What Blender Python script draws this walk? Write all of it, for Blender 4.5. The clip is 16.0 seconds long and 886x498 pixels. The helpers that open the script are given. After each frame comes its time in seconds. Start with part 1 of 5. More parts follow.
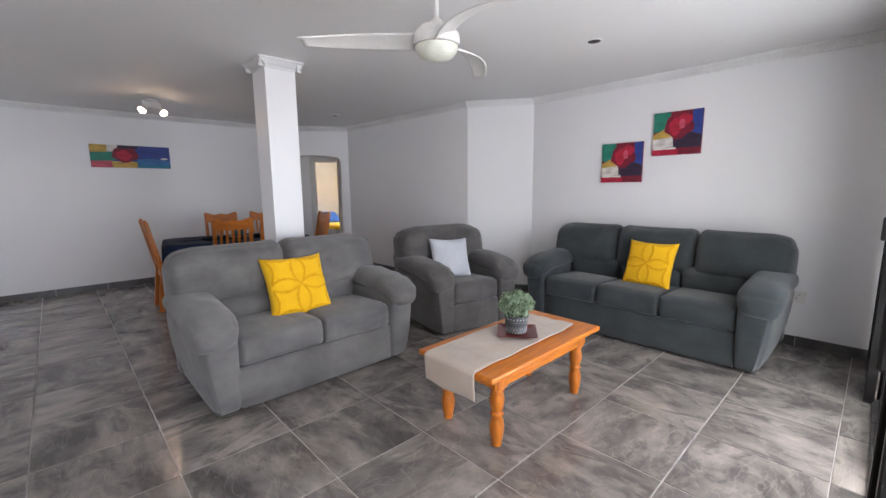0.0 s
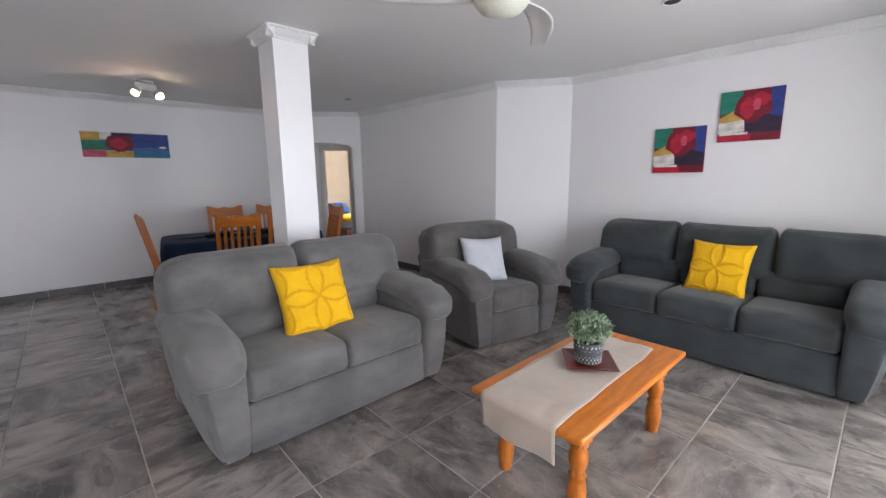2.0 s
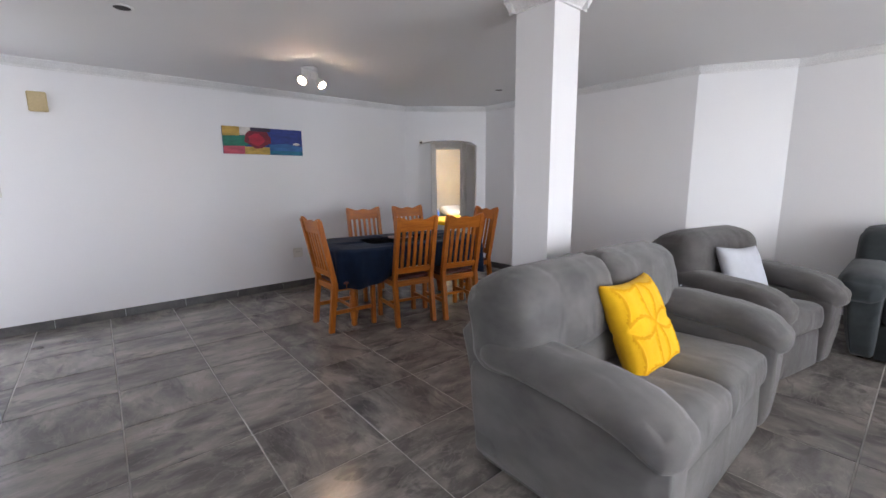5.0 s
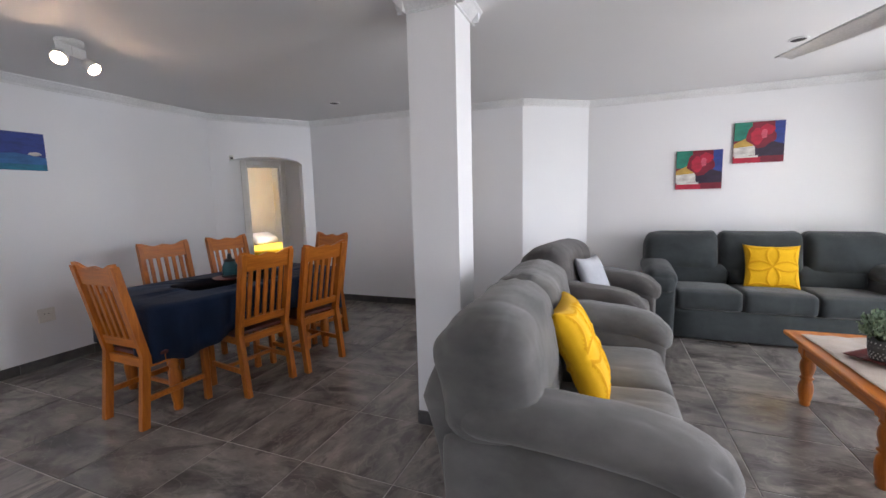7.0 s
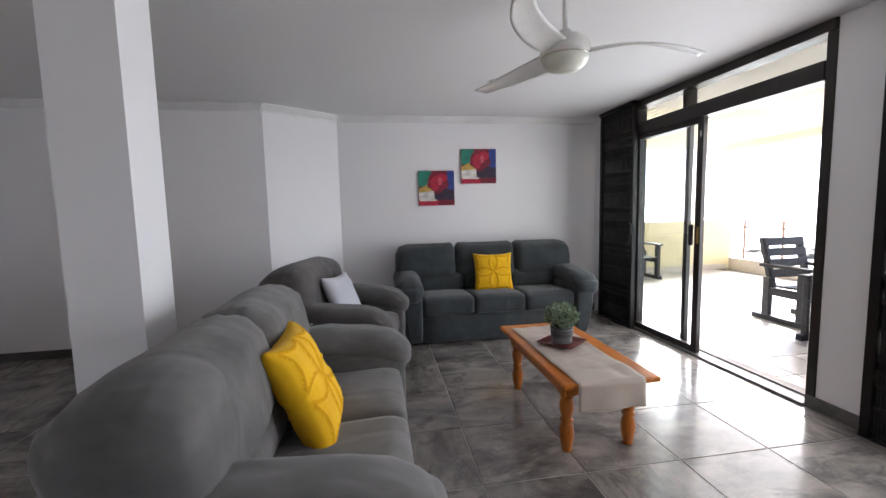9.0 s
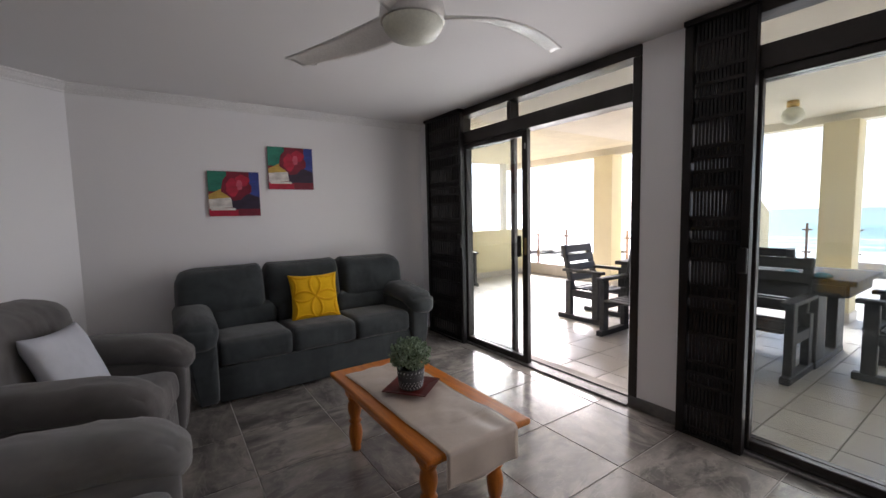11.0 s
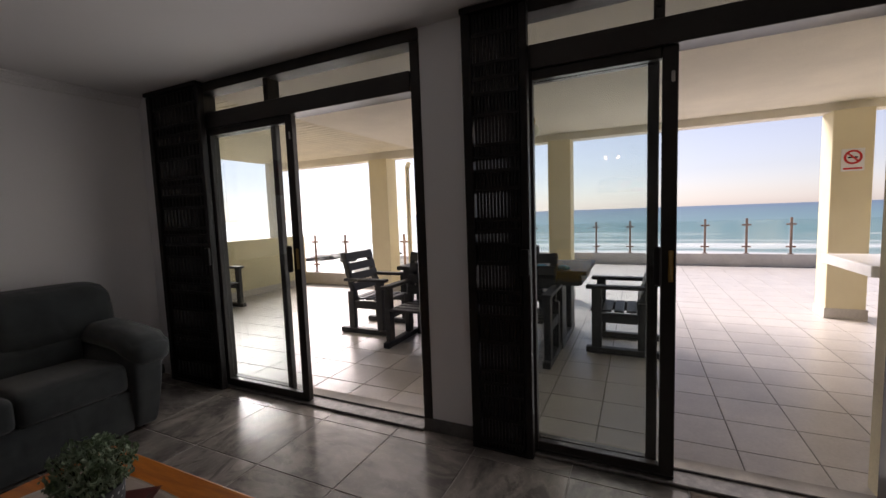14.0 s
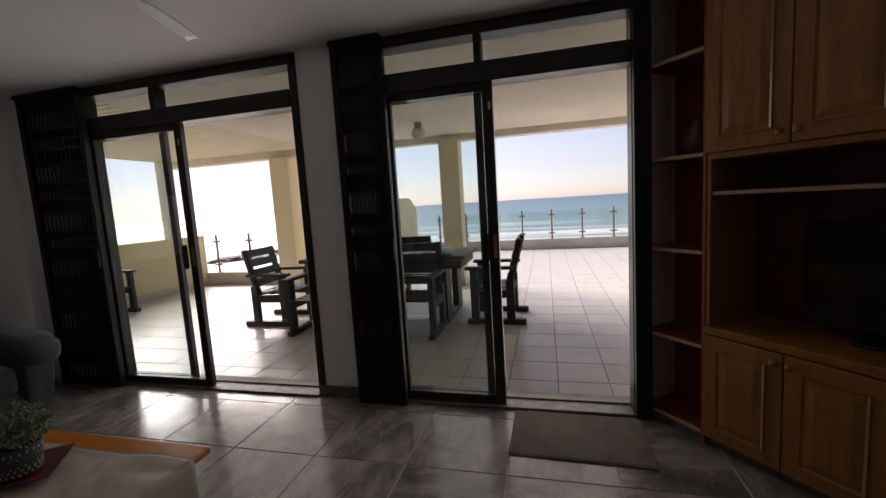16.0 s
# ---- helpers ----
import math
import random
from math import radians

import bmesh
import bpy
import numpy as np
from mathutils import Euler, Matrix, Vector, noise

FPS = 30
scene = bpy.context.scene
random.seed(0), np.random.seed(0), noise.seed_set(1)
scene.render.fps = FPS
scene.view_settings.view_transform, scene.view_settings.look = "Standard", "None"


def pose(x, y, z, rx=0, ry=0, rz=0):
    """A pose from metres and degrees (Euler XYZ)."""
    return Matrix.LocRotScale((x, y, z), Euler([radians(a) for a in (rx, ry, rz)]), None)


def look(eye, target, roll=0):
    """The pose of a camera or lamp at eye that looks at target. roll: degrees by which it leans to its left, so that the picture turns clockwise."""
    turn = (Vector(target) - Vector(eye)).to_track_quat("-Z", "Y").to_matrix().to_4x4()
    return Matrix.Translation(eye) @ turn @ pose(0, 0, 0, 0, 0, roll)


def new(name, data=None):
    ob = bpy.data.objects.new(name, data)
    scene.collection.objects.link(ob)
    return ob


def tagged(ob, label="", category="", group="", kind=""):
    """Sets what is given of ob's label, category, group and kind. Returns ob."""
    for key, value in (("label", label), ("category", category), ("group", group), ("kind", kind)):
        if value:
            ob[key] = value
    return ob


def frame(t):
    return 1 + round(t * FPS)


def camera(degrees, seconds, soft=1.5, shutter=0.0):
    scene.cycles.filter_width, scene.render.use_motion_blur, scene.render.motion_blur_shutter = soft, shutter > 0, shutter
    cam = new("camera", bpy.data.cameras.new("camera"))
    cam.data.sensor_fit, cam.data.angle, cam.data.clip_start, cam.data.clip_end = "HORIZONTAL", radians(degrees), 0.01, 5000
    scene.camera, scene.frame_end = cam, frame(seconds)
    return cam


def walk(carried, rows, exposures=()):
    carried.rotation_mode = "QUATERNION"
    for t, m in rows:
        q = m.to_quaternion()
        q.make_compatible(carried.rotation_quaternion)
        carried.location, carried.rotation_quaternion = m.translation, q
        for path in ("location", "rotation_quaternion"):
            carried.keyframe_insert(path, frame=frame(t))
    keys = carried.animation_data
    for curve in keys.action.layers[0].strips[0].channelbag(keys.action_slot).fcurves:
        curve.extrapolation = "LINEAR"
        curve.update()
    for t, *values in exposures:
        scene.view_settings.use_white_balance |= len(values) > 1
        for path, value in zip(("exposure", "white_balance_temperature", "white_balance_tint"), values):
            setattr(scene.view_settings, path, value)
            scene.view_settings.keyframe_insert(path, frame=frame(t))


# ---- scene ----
cam = camera(94.4, 16.0)
METRES, EYE, TILT, LEAN, TURN = 5.5, 1.355, -0.65, 0.0, -43.3
ROWS = [
    (0.0, 0.0, 0.0, 0.0, -0.07, -7.78, 0.54),
    (0.5, -0.0039, 0.0198, 0.0013, -5.7, -8.46, 0.51),
    (1.0, -0.0105, 0.0362, 0.0093, -8.82, -8.44, 0.57),
    (1.5, -0.0206, 0.0661, 0.0079, -5.24, -8.64, 0.75),
    (2.0, -0.0451, 0.0919, 0.0075, 0.58, -9.38, 0.66),
    (2.5, -0.0957, 0.1121, 0.0051, 6.22, -10.07, 0.79),
    (3.0, -0.1479, 0.1254, 0.003, 10.69, -10.35, 0.99),
    (3.5, -0.2026, 0.1366, 0.0039, 12.65, -10.15, 1.04),
    (6.0, -0.427, 0.2306, 0.0014, -9.75, -7.36, 0.75),
    (6.5, -0.4416, 0.2629, 0.0038, -17.23, -6.81, 1.25),
    (7.0, -0.4563, 0.2837, 0.0047, -25.22, -6.4, 1.67),
    (7.5, -0.4549, 0.2907, 0.0047, -32.95, -6.0, 1.92),
    (8.0, -0.4335, 0.2941, 0.0048, -40.73, -5.81, 1.88),
    (8.5, -0.4086, 0.2938, 0.0033, -48.57, -5.49, 1.84),
    (9.0, -0.3891, 0.2911, 0.0025, -55.68, -5.14, 1.88),
    (9.5, -0.3703, 0.3016, 0.0035, -62.37, -4.92, 2.01),
    (12.0, -0.2377, 0.3681, 0.0078, -92.53, -4.82, 1.75),
    (12.5, -0.2176, 0.363, 0.0062, -97.88, -4.92, 1.79),
    (13.0, -0.1975, 0.3521, 0.0061, -102.69, -4.9, 1.98),
    (13.5, -0.1835, 0.3422, 0.0054, -107.25, -4.93, 2.23),
    (14.0, -0.1876, 0.3407, 0.0053, -111.39, -5.19, 2.67),
    (14.5, -0.209, 0.3462, 0.006, -114.77, -5.71, 3.1),
    (15.0, -0.2318, 0.3459, 0.0052, -117.44, -6.19, 3.45),
    (15.5, -0.2656, 0.3413, 0.0042, -119.84, -6.58, 3.81),
    (16.0, -0.2981, 0.3366, 0.0064, -122.81, -6.77, 4.05),
]
EXPOSURES = [(t, e, 6000 if t < 11 else 6500 if t < 14 else 6750, 16 if t < 11 else 21) for t, e in ((0.0, 3.75), (1.5, 3.75), (3.5, 3.95), (6.0, 4.1), (7.0, 4.05), (8.0, 3.8), (9.0, 3.4), (9.7, 3.05), (12.0, 2.3), (13.0, 1.75), (14.5, 1.15), (16.0, 1.15))]
walk(cam, [(t, pose(0, 0, EYE, TILT, LEAN, TURN) @ pose(METRES * x, METRES * y, METRES * z, 90 + pitch, roll, yaw)) for t, x, y, z, yaw, pitch, roll in ROWS], EXPOSURES)

# ---- daylight ----
SUN_EL, SUN_AZ = 37.0, 130.0      # elevation, and azimuth clockwise from +y
world = bpy.data.worlds.new("world")
scene.world = world
world.use_nodes = True
wn = world.node_tree.nodes
sky = wn.new("ShaderNodeTexSky")
sky.sky_type = 'NISHITA'
sky.sun_disc = False
sky.sun_elevation, sky.sun_rotation = radians(SUN_EL), radians(SUN_AZ)
sky.air_density, sky.dust_density, sky.ozone_density = 1.0, 0.4, 2.0
wn["Background"].inputs["Strength"].default_value = 0.06
# a pale hazy sky
haze, tint = wn.new("ShaderNodeHueSaturation"), wn.new("ShaderNodeMix")
haze.inputs["Saturation"].default_value = 0.55
tint.data_type, tint.blend_type = 'RGBA', 'MULTIPLY'
tint.inputs["Factor"].default_value = 1.0
tint.inputs[7].default_value = (0.95, 0.94, 1.02, 1)
world.node_tree.links.new(sky.outputs[0], haze.inputs["Color"])
world.node_tree.links.new(haze.outputs[0], tint.inputs[6])
world.node_tree.links.new(tint.outputs[2], wn["Background"].inputs["Color"])

sun_data = bpy.data.lights.new("sun", 'SUN')
sun_data.energy, sun_data.angle, sun_data.color = 3.6, radians(40), (1.0, 0.95, 0.88)
sun = new("sun", sun_data)
sa, se = radians(SUN_AZ), radians(SUN_EL)
sun.matrix_world = look((0, 0, 0), (-math.sin(sa) * math.cos(se), -math.cos(sa) * math.cos(se), -math.sin(se)))

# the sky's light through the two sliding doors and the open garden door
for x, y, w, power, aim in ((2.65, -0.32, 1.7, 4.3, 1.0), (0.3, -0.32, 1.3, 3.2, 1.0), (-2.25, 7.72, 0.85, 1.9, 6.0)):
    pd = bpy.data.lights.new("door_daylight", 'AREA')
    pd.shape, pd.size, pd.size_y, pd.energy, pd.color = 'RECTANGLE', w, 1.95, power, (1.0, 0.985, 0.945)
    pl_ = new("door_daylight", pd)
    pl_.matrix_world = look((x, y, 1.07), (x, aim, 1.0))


# ---- materials ----
def mat(name, color, rough=0.6, color2=None, scale=4.0, fine=60.0, bump=0.1, metal=0.0, spec=0.5, stretch=(1, 1, 1), coat=0.0, sheen=0.0, vary=0.0, contrast=(0.35, 0.65), detail=4.0, grain=0.08):
    """Principled material with large stains, fine grain, bump and, if asked, a change from piece to piece."""
    m = bpy.data.materials.new(name)
    m.use_nodes = True
    nt = m.node_tree
    n, l = nt.nodes, nt.links
    b = n["Principled BSDF"]
    b.inputs["Roughness"].default_value = rough
    b.inputs["Metallic"].default_value = metal
    b.inputs["Specular IOR Level"].default_value = spec
    b.inputs["Coat Weight"].default_value = coat
    b.inputs["Coat Roughness"].default_value = 0.06
    b.inputs["Sheen Weight"].default_value = sheen
    co = n.new("ShaderNodeTexCoord")
    mp = n.new("ShaderNodeMapping")
    mp.inputs["Scale"].default_value = stretch
    l.new(co.outputs["Object"], mp.inputs["Vector"])
    vec = mp.outputs["Vector"]
    info = n.new("ShaderNodeObjectInfo")
    if vary:
        off = n.new("ShaderNodeVectorMath")
        off.operation = 'MULTIPLY_ADD'
        cmb = n.new("ShaderNodeCombineXYZ")
        for k in range(3):
            l.new(info.outputs["Random"], cmb.inputs[k])
        off.inputs[1].default_value = (37.0, 61.0, 17.0)
        l.new(cmb.outputs[0], off.inputs[0])
        l.new(vec, off.inputs[2])
        vec = off.outputs[0]
    big = n.new("ShaderNodeTexNoise")
    big.inputs["Scale"].default_value, big.inputs["Detail"].default_value, big.inputs["Roughness"].default_value = scale, detail, 0.6
    l.new(vec, big.inputs["Vector"])
    small = n.new("ShaderNodeTexNoise")
    small.inputs["Scale"].default_value, small.inputs["Detail"].default_value = fine, 3
    l.new(vec, small.inputs["Vector"])
    ramp = n.new("ShaderNodeValToRGB")
    ramp.color_ramp.elements[0].position, ramp.color_ramp.elements[1].position = contrast
    ramp.color_ramp.elements[0].color = (*(color2 or [c * 0.86 for c in color]), 1)
    ramp.color_ramp.elements[1].color = (*color, 1)
    l.new(big.outputs["Fac"], ramp.inputs["Fac"])
    hsv = n.new("ShaderNodeHueSaturation")
    l.new(ramp.outputs["Color"], hsv.inputs["Color"])
    mr = n.new("ShaderNodeMapRange")
    mr.inputs["From Min"].default_value, mr.inputs["From Max"].default_value = 0.25, 0.75
    mr.inputs["To Min"].default_value, mr.inputs["To Max"].default_value = 1 - grain, 1 + grain
    l.new(small.outputs["Fac"], mr.inputs["Value"])
    val = mr.outputs["Result"]
    if vary:
        mv = n.new("ShaderNodeMapRange")
        mv.inputs["To Min"].default_value, mv.inputs["To Max"].default_value = 1 - vary, 1 + vary
        l.new(info.outputs["Random"], mv.inputs["Value"])
        mul = n.new("ShaderNodeMath")
        mul.operation = 'MULTIPLY'
        l.new(val, mul.inputs[0])
        l.new(mv.outputs["Result"], mul.inputs[1])
        val = mul.outputs[0]
    l.new(val, hsv.inputs["Value"])
    l.new(hsv.outputs["Color"], b.inputs["Base Color"])
    rr = n.new("ShaderNodeMapRange")
    rr.inputs["To Min"].default_value, rr.inputs["To Max"].default_value = max(0.02, rough - 0.08), min(1, rough + 0.08)
    l.new(big.outputs["Fac"], rr.inputs["Value"])
    l.new(rr.outputs["Result"], b.inputs["Roughness"])
    if bump:
        bp = n.new("ShaderNodeBump")
        bp.inputs["Strength"].default_value, bp.inputs["Distance"].default_value = bump, 0.004
        l.new(small.outputs["Fac"], bp.inputs["Height"])
        l.new(bp.outputs["Normal"], b.inputs["Normal"])
    return m


def glow(name, color, strength):
    m = bpy.data.materials.new(name)
    m.use_nodes = True
    b = m.node_tree.nodes["Principled BSDF"]
    b.inputs["Base Color"].default_value = (*color, 1)
    b.inputs["Emission Color"].default_value = (*color, 1)
    b.inputs["Emission Strength"].default_value = strength
    return m


def glass_mat(name, tint=(0.935, 0.96, 0.955)):
    m = bpy.data.materials.new(name)
    m.use_nodes = True
    n, l = m.node_tree.nodes, m.node_tree.links
    n.remove(n["Principled BSDF"])
    t, g, mix, lw, pw = n.new("ShaderNodeBsdfTransparent"), n.new("ShaderNodeBsdfGlossy"), n.new("ShaderNodeMixShader"), n.new("ShaderNodeLayerWeight"), n.new("ShaderNodeMath")
    t.inputs[0].default_value = (*tint, 1)
    g.inputs["Roughness"].default_value = 0.02
    lw.inputs["Blend"].default_value = 0.12
    pw.operation = 'MULTIPLY_ADD'
    pw.inputs[1].default_value, pw.inputs[2].default_value = 0.35, 0.03
    l.new(lw.outputs["Facing"], pw.inputs[0])
    l.new(pw.outputs[0], mix.inputs[0])
    l.new(t.outputs[0], mix.inputs[1])
    l.new(g.outputs[0], mix.inputs[2])
    l.new(mix.outputs[0], n["Material Output"].inputs[0])
    return m


def tile_mat(name, dark, mid, light, rough, vary):
    """Slate-look tile: layered clouds, drawn-out streaks and thin pale cracks, each tile its own piece of the print."""
    m = mat(name, mid, rough, dark, 2.4, 55.0, 0.05, vary=vary, stretch=(1, 2.0, 1), contrast=(0.34, 0.66), detail=6.0, grain=0.07)
    n, l = m.node_tree.nodes, m.node_tree.links
    b = n["Principled BSDF"]
    vec = [x for x in n if x.bl_idname == "ShaderNodeVectorMath"][0].outputs[0]

    def noise_ramp(scale, distortion, stops, rough=0.52):
        t = n.new("ShaderNodeTexNoise")
        t.inputs["Scale"].default_value, t.inputs["Detail"].default_value, t.inputs["Distortion"].default_value = scale, 6.0, distortion
        t.inputs["Roughness"].default_value = rough
        l.new(vec, t.inputs["Vector"])
        r = n.new("ShaderNodeValToRGB")
        e = r.color_ramp.elements
        e[0].position, e[0].color = stops[0][0], (*[stops[0][1]] * 3, 1)
        e[1].position, e[1].color = stops[1][0], (*[stops[1][1]] * 3, 1)
        for p, v in stops[2:]:
            e.new(p).color = (v, v, v, 1)
        l.new(t.outputs["Fac"], r.inputs["Fac"])
        return r.outputs["Color"]

    def blend(fac, col):
        mx = n.new("ShaderNodeMix")
        mx.data_type = 'RGBA'
        l.new(fac, mx.inputs["Factor"])
        l.new(b.inputs["Base Color"].links[0].from_socket, mx.inputs[6])
        mx.inputs[7].default_value = (*col, 1)
        l.new(mx.outputs[2], b.inputs["Base Color"])

    blend(noise_ramp(1.7, 1.4, ((0.50, 0.0), (0.74, 0.6))), light)
    blend(noise_ramp(2.6, 1.6, ((0.535, 0.0), (0.62, 0.62)), 0.60), dark)
    blend(noise_ramp(2.1, 1.8, ((0.485, 0.0), (0.50, 0.14), (0.515, 0.0))), [min(1, c * 1.35) for c in light])
    return m


def creased(m, scale=4.5, strength=0.5):
    """Adds soft creases, drawn out along one way, under the fine weave."""
    n, l = m.node_tree.nodes, m.node_tree.links
    fine = [x for x in n if x.bl_idname == "ShaderNodeBump"][0]
    mp = n.new("ShaderNodeMapping")
    mp.inputs["Scale"].default_value = (1.6, 0.7, 1.0)
    l.new([x for x in n if x.bl_idname == "ShaderNodeTexCoord"][0].outputs["Object"], mp.inputs["Vector"])
    t = n.new("ShaderNodeTexNoise")
    t.inputs["Scale"].default_value, t.inputs["Detail"].default_value, t.inputs["Distortion"].default_value = scale, 1.5, 0.5
    l.new(mp.outputs[0], t.inputs["Vector"])
    bp = n.new("ShaderNodeBump")
    bp.inputs["Strength"].default_value, bp.inputs["Distance"].default_value = strength, 0.03
    l.new(t.outputs["Fac"], bp.inputs["Height"])
    l.new(bp.outputs["Normal"], fine.inputs["Normal"])
    return m


WHITE = mat("white wall paint", (0.85, 0.85, 0.86), 0.40, (0.83, 0.83, 0.845), 0.8, 90, 0.008, grain=0.008)
CEIL = mat("ceiling paint", (0.80, 0.795, 0.79), 0.7, (0.78, 0.775, 0.77), 0.6, 120, 0.01, grain=0.008)
CORNICE = mat("cornice paint", (0.82, 0.82, 0.82), 0.5, None, 2, 80, 0.03)
TILE = tile_mat("slate tile", (0.095, 0.088, 0.083), (0.30, 0.272, 0.247), (0.45, 0.405, 0.36), 0.19, 0.14)
SKIRT = mat("dark tile skirting", (0.12, 0.115, 0.11), 0.35, (0.06, 0.06, 0.06), 5, 40, 0.05, vary=0.2)
GROUT = mat("grey grout", (0.46, 0.43, 0.395), 0.85, (0.30, 0.28, 0.26), 3, 200, 0.2)
TTILE = mat("terrace tile", (0.57, 0.54, 0.51), 0.32, (0.49, 0.46, 0.435), 3.0, 60, 0.05, vary=0.08)
TGROUT = mat("terrace grout", (0.20, 0.19, 0.17), 0.9, None, 3, 200, 0.2)
CREAM = mat("cream outdoor plaster", (0.76, 0.69, 0.48), 0.8, (0.70, 0.62, 0.42), 1.2, 150, 0.25)
SOFFIT = mat("cream soffit paint", (0.84, 0.80, 0.70), 0.75, None, 1, 120, 0.05)
SLATC = mat("cream louvre slat", (0.80, 0.74, 0.58), 0.6, None, 2, 80, 0.05)
BLACK = mat("black painted metal", (0.012, 0.011, 0.011), 0.38, (0.02, 0.018, 0.017), 3, 120, 0.06, spec=0.2)
ALU = mat("bronze aluminium", (0.02, 0.017, 0.015), 0.35, (0.035, 0.03, 0.027), 3, 120, 0.03, spec=0.3)
TRACK = mat("worn grey aluminium", (0.22, 0.21, 0.20), 0.5, (0.12, 0.115, 0.11), 20, 120, 0.1, metal=0.6)
POSTM = mat("weathered bronze post", (0.30, 0.20, 0.15), 0.5, (0.20, 0.13, 0.10), 6, 120, 0.1, metal=0.3)
STEEL = mat("brushed steel", (0.55, 0.53, 0.5), 0.35, None, 3, 120, 0.03, metal=0.9)
BRASS = mat("brass plate", (0.55, 0.38, 0.15), 0.35, None, 3, 120, 0.03, metal=0.9)
GLASS = glass_mat("clear pane")
FABRIC = creased(mat("grey suede fabric", (0.190, 0.184, 0.178), 0.9, (0.088, 0.087, 0.086), 2.6, 420, 0.35, spec=0.15, sheen=0.3, contrast=(0.30, 0.70), detail=5, grain=0.06, stretch=(1, 1, 1.6)))
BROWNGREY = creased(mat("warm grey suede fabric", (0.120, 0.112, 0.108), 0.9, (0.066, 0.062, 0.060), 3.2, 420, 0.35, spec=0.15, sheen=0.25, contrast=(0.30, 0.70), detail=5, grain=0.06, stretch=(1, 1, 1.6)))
# suite suede, greener; its darkness puts this sofa's shade into the colour
SHADEDGREY = creased(mat("greenish grey suede, shade in colour", (0.056, 0.065, 0.067), 0.9, (0.029, 0.035, 0.037), 3.2, 420, 0.35, spec=0.15, sheen=0.25, contrast=(0.30, 0.70), detail=5, grain=0.06, stretch=(1, 1, 1.6)))
SEAM = mat("dark seam", (0.05, 0.05, 0.052), 0.9, None, 3, 300, 0.1)
YELLOW = creased(mat("yellow cotton", (0.88, 0.52, 0.006), 0.85, (0.80, 0.44, 0.005), 6, 380, 0.3, spec=0.2, sheen=0.1))
TUFT = mat("deep yellow tufting", (0.78, 0.40, 0.004), 0.9, (0.70, 0.34, 0.003), 8, 300, 0.5, spec=0.2)
PALE = creased(mat("pale grey cotton", (0.50, 0.52, 0.56), 0.9, (0.44, 0.46, 0.50), 6, 380, 0.3, spec=0.2))
PINE = mat("orange varnished pine", (0.60, 0.192, 0.015), 0.34, (0.43, 0.116, 0.007), 5, 45, 0.06, stretch=(1, 9, 9), coat=0.15, vary=0.06)
PINEZ = mat("orange varnished pine upright", (0.57, 0.180, 0.016), 0.36, (0.38, 0.104, 0.007), 5, 45, 0.06, stretch=(9, 9, 1), coat=0.15, vary=0.08)
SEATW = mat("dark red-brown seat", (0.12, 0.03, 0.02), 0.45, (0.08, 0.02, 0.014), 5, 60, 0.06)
RUNNER = creased(mat("taupe satin runner", (0.52, 0.44, 0.37), 0.40, (0.44, 0.37, 0.31), 5, 420, 0.2, sheen=0.2))
HEM = mat("pale cord", (0.66, 0.58, 0.50), 0.6, None, 8, 300, 0.2)
NAVY = creased(mat("navy tablecloth", (0.010, 0.026, 0.066), 0.85, (0.007, 0.017, 0.045), 4, 380, 0.3, spec=0.25, sheen=0.04))
LEAF = mat("grey-green leaf", (0.30, 0.39, 0.27), 0.6, (0.12, 0.19, 0.10), 30, 120, 0.05)
SOIL = mat("stems", (0.05, 0.06, 0.03), 0.9, None, 30, 100, 0.1)
POTM = mat("charcoal pot", (0.07, 0.075, 0.08), 0.7, None, 20, 90, 0.2)
POTW = mat("pale pot mark", (0.50, 0.52, 0.52), 0.7, None, 20, 90, 0.1)
REDW = mat("dark red lacquer", (0.16, 0.022, 0.018), 0.3, (0.11, 0.015, 0.012), 8, 60, 0.05, coat=0.2)
FANW = mat("white fan plastic", (0.78, 0.77, 0.75), 0.35, None, 3, 100, 0.02)
FROST = mat("frosted shade", (0.74, 0.76, 0.66), 0.35, None, 3, 100, 0.02)
BULB = glow("lit bulb", (1.0, 0.66, 0.40), 12.0)
DARKHOLE = mat("dark lamp well", (0.015, 0.015, 0.015), 0.6, None, 3, 100, 0.02)
TIMBER = mat("dark stained timber", (0.035, 0.038, 0.045), 0.55, (0.018, 0.02, 0.025), 4, 60, 0.2, stretch=(1, 6, 6), vary=0.15)
CABRED = mat("red-brown shelf board", (0.27, 0.050, 0.024), 0.45, (0.20, 0.034, 0.016), 4, 60, 0.05)
CABEDGE = mat("pale shelf edge", (0.42, 0.27, 0.17), 0.5, None, 6, 60, 0.05)
CABOAK = mat("honey oak", (0.32, 0.132, 0.027), 0.33, (0.22, 0.085, 0.016), 4, 50, 0.06, stretch=(7, 7, 1), coat=0.2)
BLKPL = mat("black gloss plastic", (0.012, 0.012, 0.013), 0.2, None, 3, 100, 0.02)
MATM = mat("brown ribbed mat", (0.15, 0.12, 0.095), 0.95, (0.10, 0.08, 0.065), 8, 250, 0.4)
PLAST = mat("ivory plastic", (0.80, 0.78, 0.73), 0.4, None, 3, 100, 0.02)
BROWNW = mat("brown door jamb", (0.16, 0.06, 0.025), 0.4, (0.10, 0.035, 0.015), 4, 50, 0.08, stretch=(8, 8, 1))


